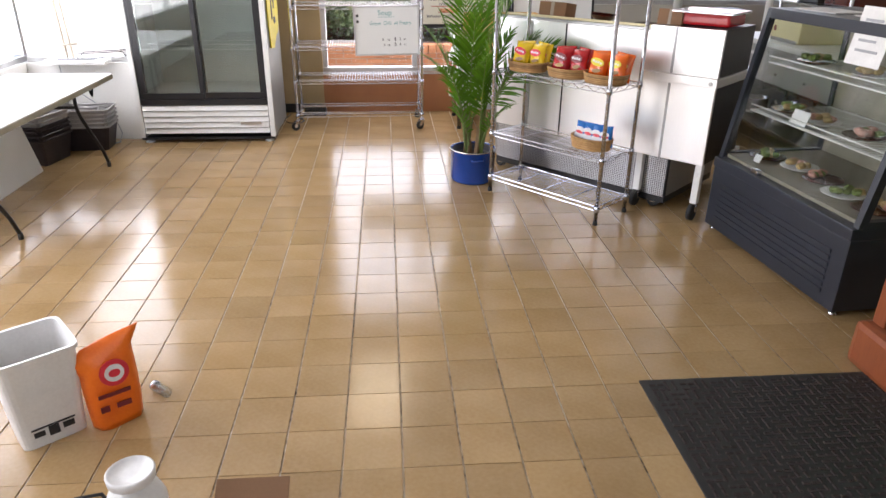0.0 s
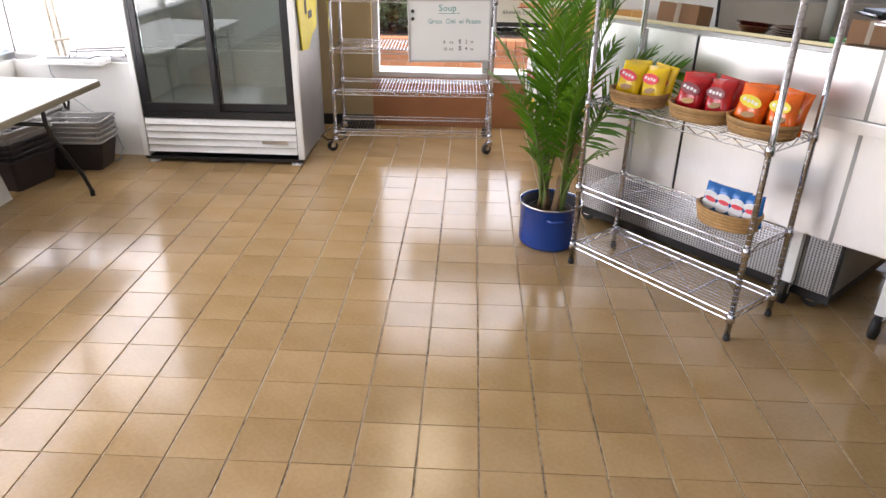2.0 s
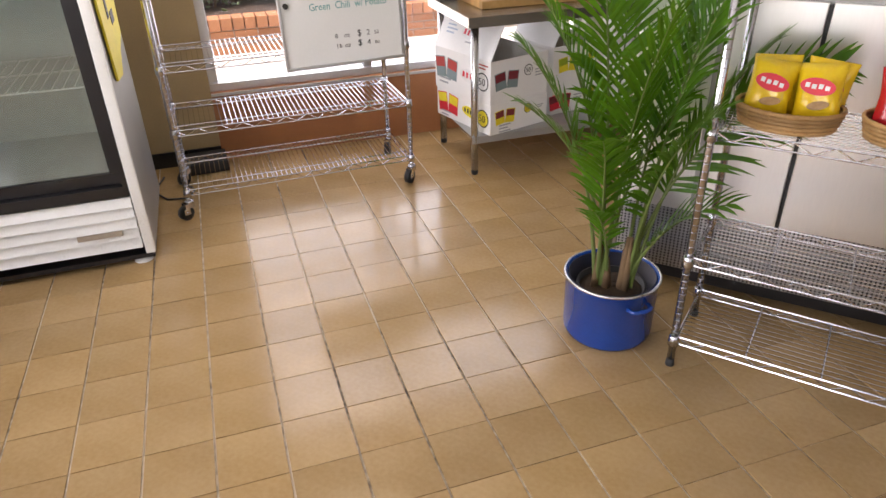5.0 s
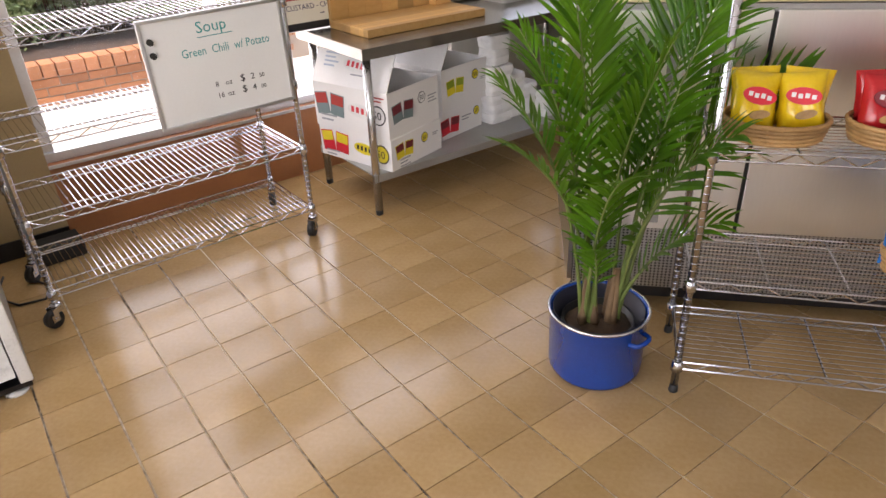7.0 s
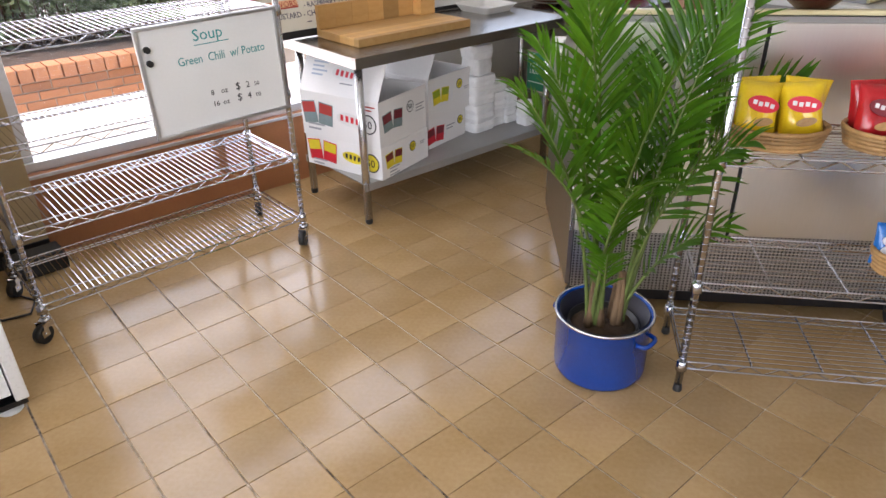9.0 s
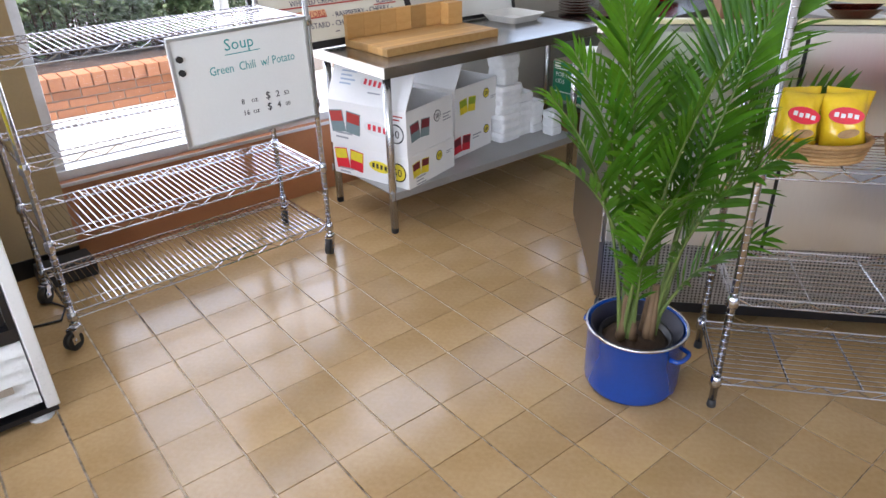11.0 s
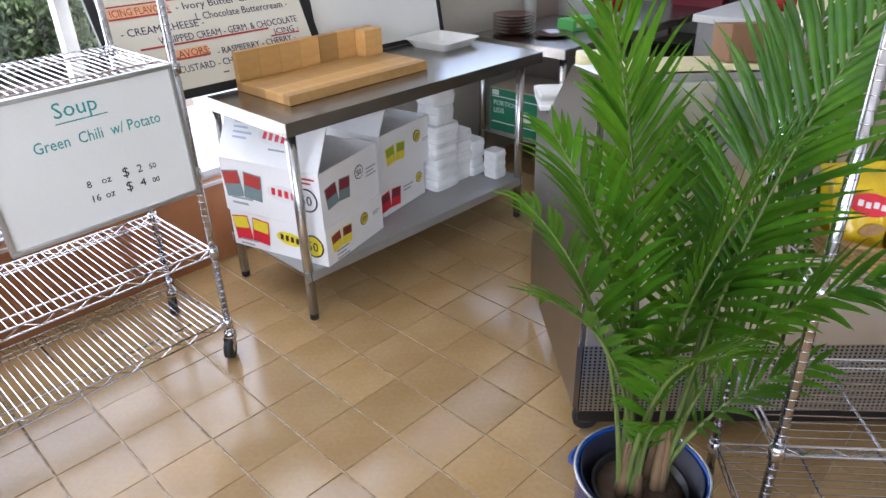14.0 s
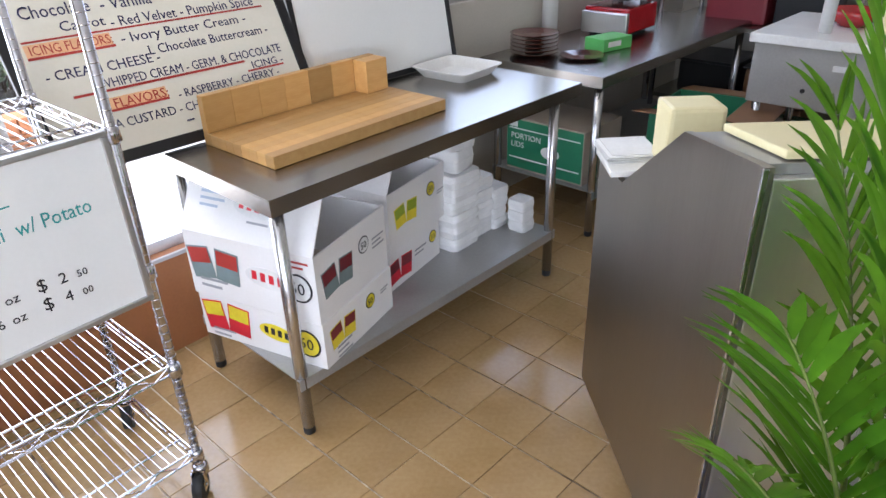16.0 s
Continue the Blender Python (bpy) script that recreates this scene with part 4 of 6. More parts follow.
# heading, length, lean, arch, bare share, leaflet length, roll about the stalk, clump
FRONDS = [(318, 1.22, 5, 17, 0.40, 0.30, 25, 1), (95, 1.34, 2, 18, 0.46, 0.25, -20, 0), (350, 1.30, 3, 20, 0.44, 0.26, 10, 1),
          (320, 1.02, 11, 60, 0.40, 0.24, 62, 1), (334, 0.96, 9, 36, 0.40, 0.20, -30, 1), (146, 0.94, 6, 36, 0.44, 0.19, 15, 0),
          (162, 0.82, 7, 54, 0.52, 0.15, 0, 0), (238, 0.80, 6, 58, 0.40, 0.18, 0, 0), (275, 0.86, 6, 50, 0.38, 0.20, 20, 1),
          (60, 1.16, 4, 28, 0.42, 0.22, 0, 0), (20, 0.92, 5, 34, 0.42, 0.19, 0, 1), (300, 0.54, 18, 52, 0.40, 0.16, 10, 1),
          (215, 0.42, 8, 46, 0.45, 0.12, 0, 0), (290, 1.02, 3, 22, 0.40, 0.24, -10, 0), (330, 0.80, 5, 32, 0.36, 0.17, -20, 0),
          (128, 1.02, 4, 28, 0.42, 0.24, 35, 0)]
CLUMPS = ((-0.035, 0.012), (0.038, -0.022))
for i, (az, ln_, lean, arch, bare, lf, roll, k) in enumerate(FRONDS):
    rr = random.Random(50 + i)
    frond(az, ln_, lean, arch, bare, lf, roll, CLUMPS[k][0] + rr.uniform(-0.018, 0.018), CLUMPS[k][1] + rr.uniform(-0.018, 0.018), 100 + i)
for i in range(9):
    cx, cy = CLUMPS[i % 2]
    a = i * 1.4
    part("sheath", rod(bmesh.new(), (cx + 0.024 * math.cos(a), cy + 0.024 * math.sin(a), -0.01), (cx + 0.014 * math.cos(a + 0.4), cy + 0.014 * math.sin(a + 0.4), 0.12 + 0.03 * (i % 4)), 0.016, 9, 0.0075), SHEATH, palm, "brown fibrous stalk base")


# ---- prep counter with perforated skirt ----
def local(x, y, ang):
    return pose(x, y, 0, 0, 0, ang)


# back face runs along local x, depth along local y
PREP = local(0.88, 4.65, -47)
prep = thing("prep_counter", "stainless sandwich prep counter with a perforated skirt seen from its back", "counter", PREP)
L, D = 1.39, 0.81
bm = bmesh.new()
prof = [(0, 0.352), (0, 1.15), (0.30, 1.11), (0.62, 0.87), (D, 0.87), (D, 0.10), (0.02, 0.10), (0.02, 0.352)]
a = [bm.verts.new((-0.045 - 0.08 * y, y, z)) for y, z in prof]
b = [bm.verts.new((-0.029 - 0.08 * y, y, z)) for y, z in prof]
bm.faces.new(a)
bm.faces.new(b[::-1])
for i in range(len(prof)):
    bm.faces.new((a[i], b[i], b[(i + 1) % len(prof)], a[(i + 1) % len(prof)]))
part("end_panel", bm, END_STEEL, prep, "grey steel end panel, darkened for the floor it reflects")
part("back_panel", B(-0.028, 0.0, 0.352, 0.536, 0.02, 1.13, bevel=0.003), STEEL, prep)
part("back_panel", B(0.55, 0.0, 0.352, L, 0.02, 1.13, bevel=0.003), STEEL, prep)
part("seam_strip", B(0.537, 0.003, 0.352, 0.549, 0.02, 1.125), BLACK_TRIM, prep, "black rubber seam")
part("cover_strip", B(0.235, -0.006, 0.38, 0.27, -0.0005, 1.128, bevel=0.002), GREY_PANEL, prep, "grey steel cover strip")
part("skirt_backing", B(-0.028, 0.034, 0.085, L, 0.05, 0.351), BLACK_TRIM, prep)
bm = bmesh.new()
px, pz, hr = 0.0145, 0.0125, 0.0042
nx, nz = int((L + 0.02) / px), 21
verts, faces = [], []
for j in range(nz):
    for i in range(nx):
        cx, cz = -0.026 + (i + 0.5) * px, 0.086 + (j + 0.5) * pz
        k = len(verts)
        for sx, sz in ((-1, -1), (1, -1), (1, 1), (-1, 1)):
            verts.append((cx + sx * px / 2, 0.022, cz + sz * pz / 2))
        for q in range(8):
            an = radians(-135 + 45 * q)
            verts.append((cx + hr * math.cos(an), 0.022, cz + hr * math.sin(an)))
        faces += [(k, k + 1, k + 6, k + 5, k + 4), (k + 1, k + 2, k + 8, k + 7, k + 6), (k + 2, k + 3, k + 10, k + 9, k + 8), (k + 3, k, k + 4, k + 11, k + 10)]
me = bpy.data.meshes.new("perforated_skirt")
me.from_pydata(verts, [], faces)
me.materials.append(PERF)
ps = new("perforated_skirt", me)
ps.parent = prep
part("base_rail", B(-0.028, 0.024, 0.04, L, D - 0.02, 0.084), BLACK_TRIM, prep)
part("body", B(-0.02, 0.06, 0.086, L, D - 0.02, 0.862), GREY_PANEL, prep)
bm = bmesh.new()
prof = [(0.021, 1.12), (0.021, 1.148), (0.30, 1.108), (0.60, 0.872), (0.58, 0.866), (0.28, 1.09)]
a = [bm.verts.new((-0.028 - 0.08 * y, y, z)) for y, z in prof]
b = [bm.verts.new((L, y, z)) for y, z in prof]
bm.faces.new(a)
bm.faces.new(b[::-1])
for i in range(len(prof)):
    bm.faces.new((a[i], b[i], b[(i + 1) % len(prof)], a[(i + 1) % len(prof)]))
part("hood", bm, GREY_PANEL, prep, "sloping grey steel hood")
part("top_board", box(bmesh.new(), 0.0, 0.0, 0.0, L - 0.02, 0.26, 0.016, bevel=0.004, m=pose(0.0, 0.03, 1.150, -8.2, 0, 0)), CREAM, prep, "cream plastic cutting board lid")
part("work_board", B(-0.12, 0.64, 0.875, L - 0.01, D + 0.012, 0.893, bevel=0.004), WHITE_PLASTIC, prep, "white plastic cutting board")
part("corner_trim", B(-0.048, -0.003, 0.352, -0.038, 0.004, 1.148, bevel=0.002), STEEL_LEG, prep, "bright steel corner trim")
for x in (0.0, L - 0.08):
    for y in (0.05, D - 0.08):
        c = part("caster", B(x - 0.02, y - 0.02, 0.03, x + 0.02, y + 0.02, 0.0845, bevel=0.004), STEEL_LEG, prep)
        part("wheel", rod(bmesh.new(), (x, y - 0.014, 0.04), (x, y + 0.014, 0.04), 0.04, 18), RUBBER, c)
cb = thing("cream_bin", "cream plastic block standing on the prep counter", "bin", PREP @ pose(0.003, 0.608, 0.894))
part("body", B(0, 0, 0, 0.14, 0.12, 0.168, bevel=0.012), CREAM, cb)
napkins = thing("paper_liners", "loose stack of white paper liners", "paper", PREP @ pose(-0.115, 0.69, 0.894, 0, 0, 3))
for i in range(8):
    part("sheet", B(0.012 * (i % 3), 0.01 * (i % 2), 0.0025 * i, 0.14, 0.15, 0.0025 * i + 0.002), PAPER, napkins)


def brown_box(m, w, d, h):
    b_ = thing("brown_box", "small brown cardboard box on the prep counter", "box", m)
    part("body", B(0, 0, 0, w, d, h, bevel=0.003), CARD, b_)
    part("tape", B(w * 0.44, -0.0015, 0, w * 0.56, d + 0.0015, h + 0.0015), CARD_IN, b_)


TILTED = pose(0, 0, 0, -8.2, 0, 0)
brown_box(PREP @ pose(0.27, 0.05, 1.165) @ TILTED, 0.22, 0.13, 0.09)
brown_box(PREP @ pose(1.16, 0.06, 1.164) @ TILTED, 0.16, 0.13, 0.10)
bowl = thing("dish", "dark red glass dishes on the prep counter", "dish", PREP @ pose(0.72, 0.16, 1.148) @ TILTED)
for i in range(2):
    part("bowl", lathe(bmesh.new(), [(0.05, i * 0.018), (0.085, i * 0.018 + 0.028), (0.09, i * 0.018 + 0.03), (0.08, i * 0.018 + 0.027), (0.04, i * 0.018 + 0.012)], 24), DARK_WARE, bowl)

# ---- steel cabinet on casters beside the prep counter ----
CAB = local(1.655, 3.76, -46.5)
cab = thing("steel_cabinet", "bright stainless steam cabinet on casters with a rail along its back", "cabinet", CAB)
CL, CD = 0.46, 0.66
part("upper_panel", B(0, 0.0, 0.90, CL, 0.022, 1.175, bevel=0.004), STEEL, cab)
# Everything behind the thin front sheets is plain black, sides included.
part("carcass", B(0.004, 0.0225, 0.90, CL - 0.006, 0.5, 1.172, bevel=0.004), BLACK_TRIM, cab, "black carcass behind the steel sheet")
part("lower_panel", B(0, 0.0, 0.365, CL - 0.004, 0.022, 0.845, bevel=0.004), STEEL, cab)
part("lower_carcass", B(0.004, 0.0225, 0.365, CL - 0.01, 0.55, 0.845, bevel=0.004), BLACK_TRIM, cab, "black carcass behind the steel sheet")
part("back_rail", B(-0.01, -0.022, 0.846, CL + 0.008, CD, 0.899, bevel=0.004), STEEL, cab, "folded steel rail with a bolt")
part("bolt", rod(bmesh.new(), (CL - 0.03, -0.0215, 0.872), (CL - 0.03, -0.03, 0.872), 0.012, 12), GREY_PANEL, cab)
part("panel_seam", B(0.16, -0.003, 0.367, 0.175, 0.0005, 0.843), GREY_PANEL, cab)
part("panel_seam", B(0.16, -0.003, 0.902, 0.175, 0.0005, 1.172), GREY_PANEL, cab)
for x in (0.03, CL - 0.03):
    for y in (0.03, CD - 0.04):
        g = part("leg", B(x - 0.022, y - 0.022, 0.11, x + 0.022, y + 0.022, 0.364, bevel=0.004), WHITE_METAL, cab)
        part("fork", box(rod(bmesh.new(), (x, y, 0.09), (x, y, 0.112), 0.015, 10), x - 0.022, y - 0.018, 0.05, x + 0.022, y + 0.018, 0.095, bevel=0.005), CHROME, g)
        part("wheel", rod(bmesh.new(), (x - 0.014, y - 0.02, 0.055), (x + 0.014, y - 0.02, 0.055), 0.055, 20), RUBBER, g)
pan = thing("red_pan", "dark red roasting pan on the steel cabinet", "pan", CAB @ pose(0.26, 0.25, 1.176))
part("pan_body", B(-0.17, -0.13, 0, 0.17, 0.13, 0.07, bevel=0.02), RED, pan)
part("pan_lid", B(-0.19, -0.15, 0.071, 0.19, 0.15, 0.085, bevel=0.005), CHROME, pan)


# ---- chips ----
def chip_bag(name, label, m, w, h, d, foil, badge, crimp=None, group=""):
    b_ = thing(name, label, "snack bag", m, group)
    bm = bmesh.new()
    nu, nv = 9, 11
    rnd = random.Random(int(w * 1e4) + int(h * 1e3))
    grid = {}
    for s in (-1, 1):
        for i in range(nu):
            for j in range(nv):
                u, v = 2 * i / (nu - 1) - 1, 2 * j / (nv - 1) - 1
                bulge = max(0.0, (1 - u ** 2)) ** 0.5 * max(0.0, (1 - abs(v) ** 3)) * d / 2
                bulge *= 1 + 0.22 * math.sin(5 * u + 3 * v + s)
                sh = 1 - 0.09 * (1 - v * v)
                grid[s, i, j] = bm.verts.new((u * w / 2 * sh, s * (bulge + 0.0015), (v + 1) * h / 2))
    for s in (-1, 1):
        for i in range(nu - 1):
            for j in range(nv - 1):
                q = [grid[s, i, j], grid[s, i + 1, j], grid[s, i + 1, j + 1], grid[s, i, j + 1]]
                f = bm.faces.new(q if s < 0 else q[::-1])
                f.smooth = True
    rim = [(i, 0) for i in range(nu)] + [(nu - 1, j) for j in range(1, nv)] + [(i, nv - 1) for i in range(nu - 2, -1, -1)] + [(0, j) for j in range(nv - 2, 0, -1)]
    for p, q in zip(rim, rim[1:] + rim[:1]):
        bm.faces.new((grid[-1, p[0], p[1]], grid[1, p[0], p[1]], grid[1, q[0], q[1]], grid[-1, q[0], q[1]]))
    part("pouch", bm, foil, b_)
    face = pose(0, -d / 2 * 1.06, h * 0.6, 90, 8, 0)
    part("badge", disc(bmesh.new(), 0, 0, w * 0.36, h * 0.14, 0, 0.004), badge, b_).matrix_basis = face
    for k in range(4):
        part("badge_bar", B(-w * 0.25 + k * w * 0.135, -h * (0.03 + 0.012 * (k % 2)), 0.004, -w * 0.16 + k * w * 0.135, h * (0.045 - 0.015 * (k % 2)), 0.0052), PAPER, b_).matrix_basis = face
    part("picture", disc(bmesh.new(), 0, 0, w * 0.22, h * 0.07, 0, 0.003), WICKER, b_).matrix_basis = pose(w * 0.06, -d / 2 * 1.02, h * 0.3, 90, -10, 0)
    return b_


def basket(m, w, d, h):
    b_ = thing("basket", "shallow oval woven wicker basket", "basket", m, "snack baskets")
    part("base", disc(bmesh.new(), 0, 0, w / 2 * 0.9, d / 2 * 0.9, 0.002, 0.008, 28), WICKER, b_)
    for k in range(5):
        z = 0.006 + h * k / 5
        s = 0.9 + 0.1 * k / 4
        pts = [(w / 2 * s * math.cos(2 * math.pi * i / 32), d / 2 * s * math.sin(2 * math.pi * i / 32), z + 0.003 * math.sin(i * math.pi + k * math.pi)) for i in range(33)]
        part("weave", pipe(bmesh.new(), pts, h / 9, 6), WICKER, b_)
    bm = bmesh.new()
    for i in range(24):
        a_ = 2 * math.pi * i / 24
        rod(bm, (w / 2 * 0.9 * math.cos(a_), d / 2 * 0.9 * math.sin(a_), 0.004), (w / 2 * 1.01 * math.cos(a_), d / 2 * 1.01 * math.sin(a_), h), 0.004, 5)
    part("stakes", bm, WICKER, b_)
    return b_


for x, z, foil, badge, n, cat in ((-0.275, 0.855, YELLOW, PRINT_RED, 2, "yellow"), (0.05, 0.855, RED, MAROON, 2, "red"), (0.325, 0.855, ORANGE, PRINT_YELLOW, 2, "orange")):
    basket(SHELF @ pose(x, -0.03, z), 0.28, 0.22, 0.062)
    for i in range(n):
        chip_bag("chip_bag", "puffed %s foil bag of chips in a wicker basket" % cat, SHELF @ pose(x - 0.065 + 0.135 * i, -0.05 + 0.012 * i, z + 0.012, -19, 5 - 11 * i, 6 - 10 * i), 0.126, 0.168, 0.066, foil, badge, group="chip bags")
        chip_bag("chip_bag", "puffed %s foil bag of chips in a wicker basket" % cat, SHELF @ pose(x - 0.05 + 0.12 * i, 0.02, z + 0.012, -8, -5 + 9 * i, -4), 0.13, 0.166, 0.055, foil, badge, group="chip bags")
basket(SHELF @ pose(0.25, 0.0, 0.433), 0.28, 0.2, 0.075)
for i in range(4):
    pouch_ = chip_bag("snack_pouch", "blue foil snack pouch with white print in a basket", SHELF @ pose(0.15 + 0.068 * i, 0.01, 0.447, -12, 3 - 4 * i, 3), 0.09, 0.135, 0.05, BLUE_FOIL, WHITE_FOIL, group="snack pouches")
    part("lower_print", disc(bmesh.new(), 0, 0, 0.032, 0.024, 0, 0.004), WHITE_FOIL, pouch_, "white printed panel").matrix_basis = pose(0, -0.0265, 0.045, 90, 0, 0)
    part("red_print", disc(bmesh.new(), 0, 0, 0.026, 0.01, 0.0042, 0.001), PRINT_RED, pouch_).matrix_basis = pose(0.004, -0.0265, 0.066, 90, 8, 0)

# ---- glass deli case ----
DELI = local(1.995, 3.346, -84.7)
deli = thing("deli_case", "dark slate glass-fronted deli case with wire shelves of food", "display case", DELI)
DL, DD = 1.18, 0.72
part("base", B(0, 0.0, 0.40, DL, DD, 0.46, bevel=0.006), CASE_BLUE, deli)
part("plinth", B(0.003, 0.008, 0.03, DL - 0.003, DD, 0.399, bevel=0.006), CASE_BLUE, deli)
for i in range(7):
    part("louvre", B(0.1, 0.002, 0.09 + i * 0.035, DL - 0.1, 0.0095, 0.11 + i * 0.035), CASE_BLUE, deli)
for x0 in (0.0, DL - 0.035):
    bm = bmesh.new()
    pr = [(0.028, 0.46), (0.168, 1.31), (DD, 1.31), (DD, 0.46)]
    inner = [(0.075, 0.49), (0.2, 1.26), (DD - 0.04, 1.26), (DD - 0.04, 0.49)]
    va = [[bm.verts.new((x, y, z)) for y, z in q] for x in (x0, x0 + 0.035) for q in (pr, inner)]
    for i in range(4):
        j = (i + 1) % 4
        bm.faces.new((va[0][i], va[0][j], va[1][j], va[1][i]))
        bm.faces.new((va[2][i], va[3][i], va[3][j], va[2][j]))
        bm.faces.new((va[0][i], va[2][i], va[2][j], va[0][j]))
        bm.faces.new((va[1][i], va[1][j], va[3][j], va[3][i]))
    part("end_frame", bm, CASE_BLUE, deli)
part("top_bar", B(0.036, 0.16, 1.255, DL - 0.036, DD, 1.31, bevel=0.004), CASE_BLUE, deli)
part("back_wall", B(0.036, DD - 0.03, 0.465, DL - 0.036, DD - 0.005, 1.258), DELI_LINER, deli)
part("deck", B(0.036, 0.06, 0.462, DL - 0.036, DD - 0.032, 0.48), DELI_LINER, deli)
sl = math.degrees(math.atan2(0.14, 0.85))
part("front_glass", box(bmesh.new(), 0.037, -0.004, 0.0, DL - 0.037, 0.002, 0.80, m=pose(0, 0.04, 0.467, -sl, 0, 0)), CASE_GLASS, deli).visible_shadow = False
for x0 in (0.012, DL - 0.022):
    part("side_glass", B(x0, 0.205, 0.5, x0 + 0.006, DD - 0.045, 1.255), CASE_GLASS, deli).visible_shadow = False
part("glass_clip", B(0.34, 0.02, 0.461, 0.40, 0.05, 0.49, bevel=0.003), CHROME, deli)
for z, y0 in ((0.75, 0.15), (1.02, 0.21)):
    bm = bmesh.new()
    for i in range(40):
        rod(bm, (0.05 + i * 0.026, y0, z), (0.05 + i * 0.026, DD - 0.05, z), 0.002, 4)
    for q in (y0, y0 + 0.02, 0.4, DD - 0.05):
        rod(bm, (0.04, q, z - 0.004), (DL - 0.04, q, z - 0.004), 0.005, 6)
    rod(bm, (0.04, y0, z + 0.03), (DL - 0.04, y0, z + 0.03), 0.004, 6)
    part("wire_shelf", bm, WHITE_METAL, deli)
rf = random.Random(9)
for z, y0, n in ((0.481, 0.16, 5), (0.754, 0.24, 4), (1.024, 0.30, 3)):
    for i in range(n):
        x = 0.15 + i * (DL - 0.3) / (n - 1)
        d_ = thing("food_tray", "round platter of food in the deli case", "food", DELI @ pose(x, y0 + rf.uniform(0.04, 0.14), z), "deli platters")
        part("platter", lathe(bmesh.new(), [(0.07, 0), (0.1, 0.012), (0.104, 0.014), (0.1, 0.016), (0.06, 0.006)], 20), WHITE_PLASTIC if i % 2 else DARK_WARE, d_)
        for k in range(7):
            bm = bmesh.new()
            bmesh.ops.create_icosphere(bm, subdivisions=2, radius=0.026)
            for v in bm.verts:
                v.co *= rf.uniform(0.85, 1.15)
                v.co.z *= 0.7
            bmesh.ops.translate(bm, verts=bm.verts, vec=(rf.uniform(-0.055, 0.055), rf.uniform(-0.055, 0.055), 0.032))
            part("portion", bm, FOODS[(i + k // 5) % 3], d_)
for k, (x, y, w, d, tz) in enumerate(((0.12, 0.24, 0.3, 0.21, 4), (0.5, 0.3, 0.28, 0.2, -7), (0.84, 0.22, 0.3, 0.22, 3))):
    sh_ = thing("loose_paper", "loose white paper lying on top of the deli case", "paper", DELI @ pose(x, y, 1.311, 0, 0, tz), "papers on the case")
    part("sheet", B(0, 0, 0, w, d, 0.006, bevel=0.001), PAPER, sh_)
note = thing("paper_notice", "white paper notice taped on the deli case", "paper", DELI @ pose(0.70, 0.145, 1.12, -sl, 0, 0))
part("sheet", B(0, -0.004, 0, 0.22, -0.002, 0.26), PAPER, note)
for k in range(4):
    part("line", B(0.04, -0.006, 0.06 + k * 0.045, 0.18 - 0.03 * (k % 2), -0.0045, 0.072 + k * 0.045), INK_GREY, note)
for i, (x, z) in enumerate(((0.2, 0.60), (0.38, 0.75))):
    tag = thing("price_tag", "small white price tag inside the deli case", "tag", DELI @ pose(x, 0.12 if i == 0 else 0.16, 0.485 if i == 0 else 0.756, -20, 0, 0))
    part("card", B(0, 0, 0, 0.06 + 0.07 * i, 0.002, 0.045 + 0.03 * i), PAPER, tag)
part("foot", lathe(bmesh.new(), [(0.02, 0), (0.022, 0.006), (0.012, 0.012), (0.012, 0.04)], 10, (0.04, 0.05, 0)), CHROME, deli)
part("foot", lathe(bmesh.new(), [(0.02, 0), (0.022, 0.006), (0.012, 0.012), (0.012, 0.04)], 10, (DL - 0.04, 0.05, 0)), CHROME, deli)
part("foot", lathe(bmesh.new(), [(0.02, 0), (0.022, 0.006), (0.012, 0.012), (0.012, 0.04)], 10, (0.04, DD - 0.05, 0)), CHROME, deli)
part("foot", lathe(bmesh.new(), [(0.02, 0), (0.022, 0.006), (0.012, 0.012), (0.012, 0.04)], 10, (DL - 0.04, DD - 0.05, 0)), CHROME, deli)

# ---- entrance side: mat, wooden stand, cleaning things ----
mt = thing("door_mat", "charcoal ribbed entrance mat on the tiles", "mat", pose(1.02, 0.3, 0))
bm = B(0, 0, 0.0, 1.0, 1.43, 0.006, bevel=0.002)
part("backing", bm, RUBBER, mt)
verts, faces = [], []
for j in range(44):
    for i in range(30):
        x, y = 0.03 + i * 0.0315, 0.03 + j * 0.0315
        w, h = (0.026, 0.012) if (i // 2 + j // 2) % 2 else (0.012, 0.026)
        k = len(verts)
        verts += [(x, y, 0.006), (x + w, y, 0.006), (x + w, y + h, 0.006), (x, y + h, 0.006), (x + 0.002, y + 0.002, 0.010), (x + w - 0.002, y + 0.002, 0.010), (x + w - 0.002, y + h - 0.002, 0.010), (x + 0.002, y + h - 0.002, 0.010)]
        faces += [tuple(k + q for q in f) for f in ((4, 5, 6, 7), (0, 1, 5, 4), (1, 2, 6, 5), (2, 3, 7, 6), (3, 0, 4, 7))]
me = bpy.data.meshes.new("pile")
me.from_pydata(verts, [], faces)
me.materials.append(MAT_BROWN)
pl = new("pile", me)
pl.parent = mt
pl["kind"] = "stuff"

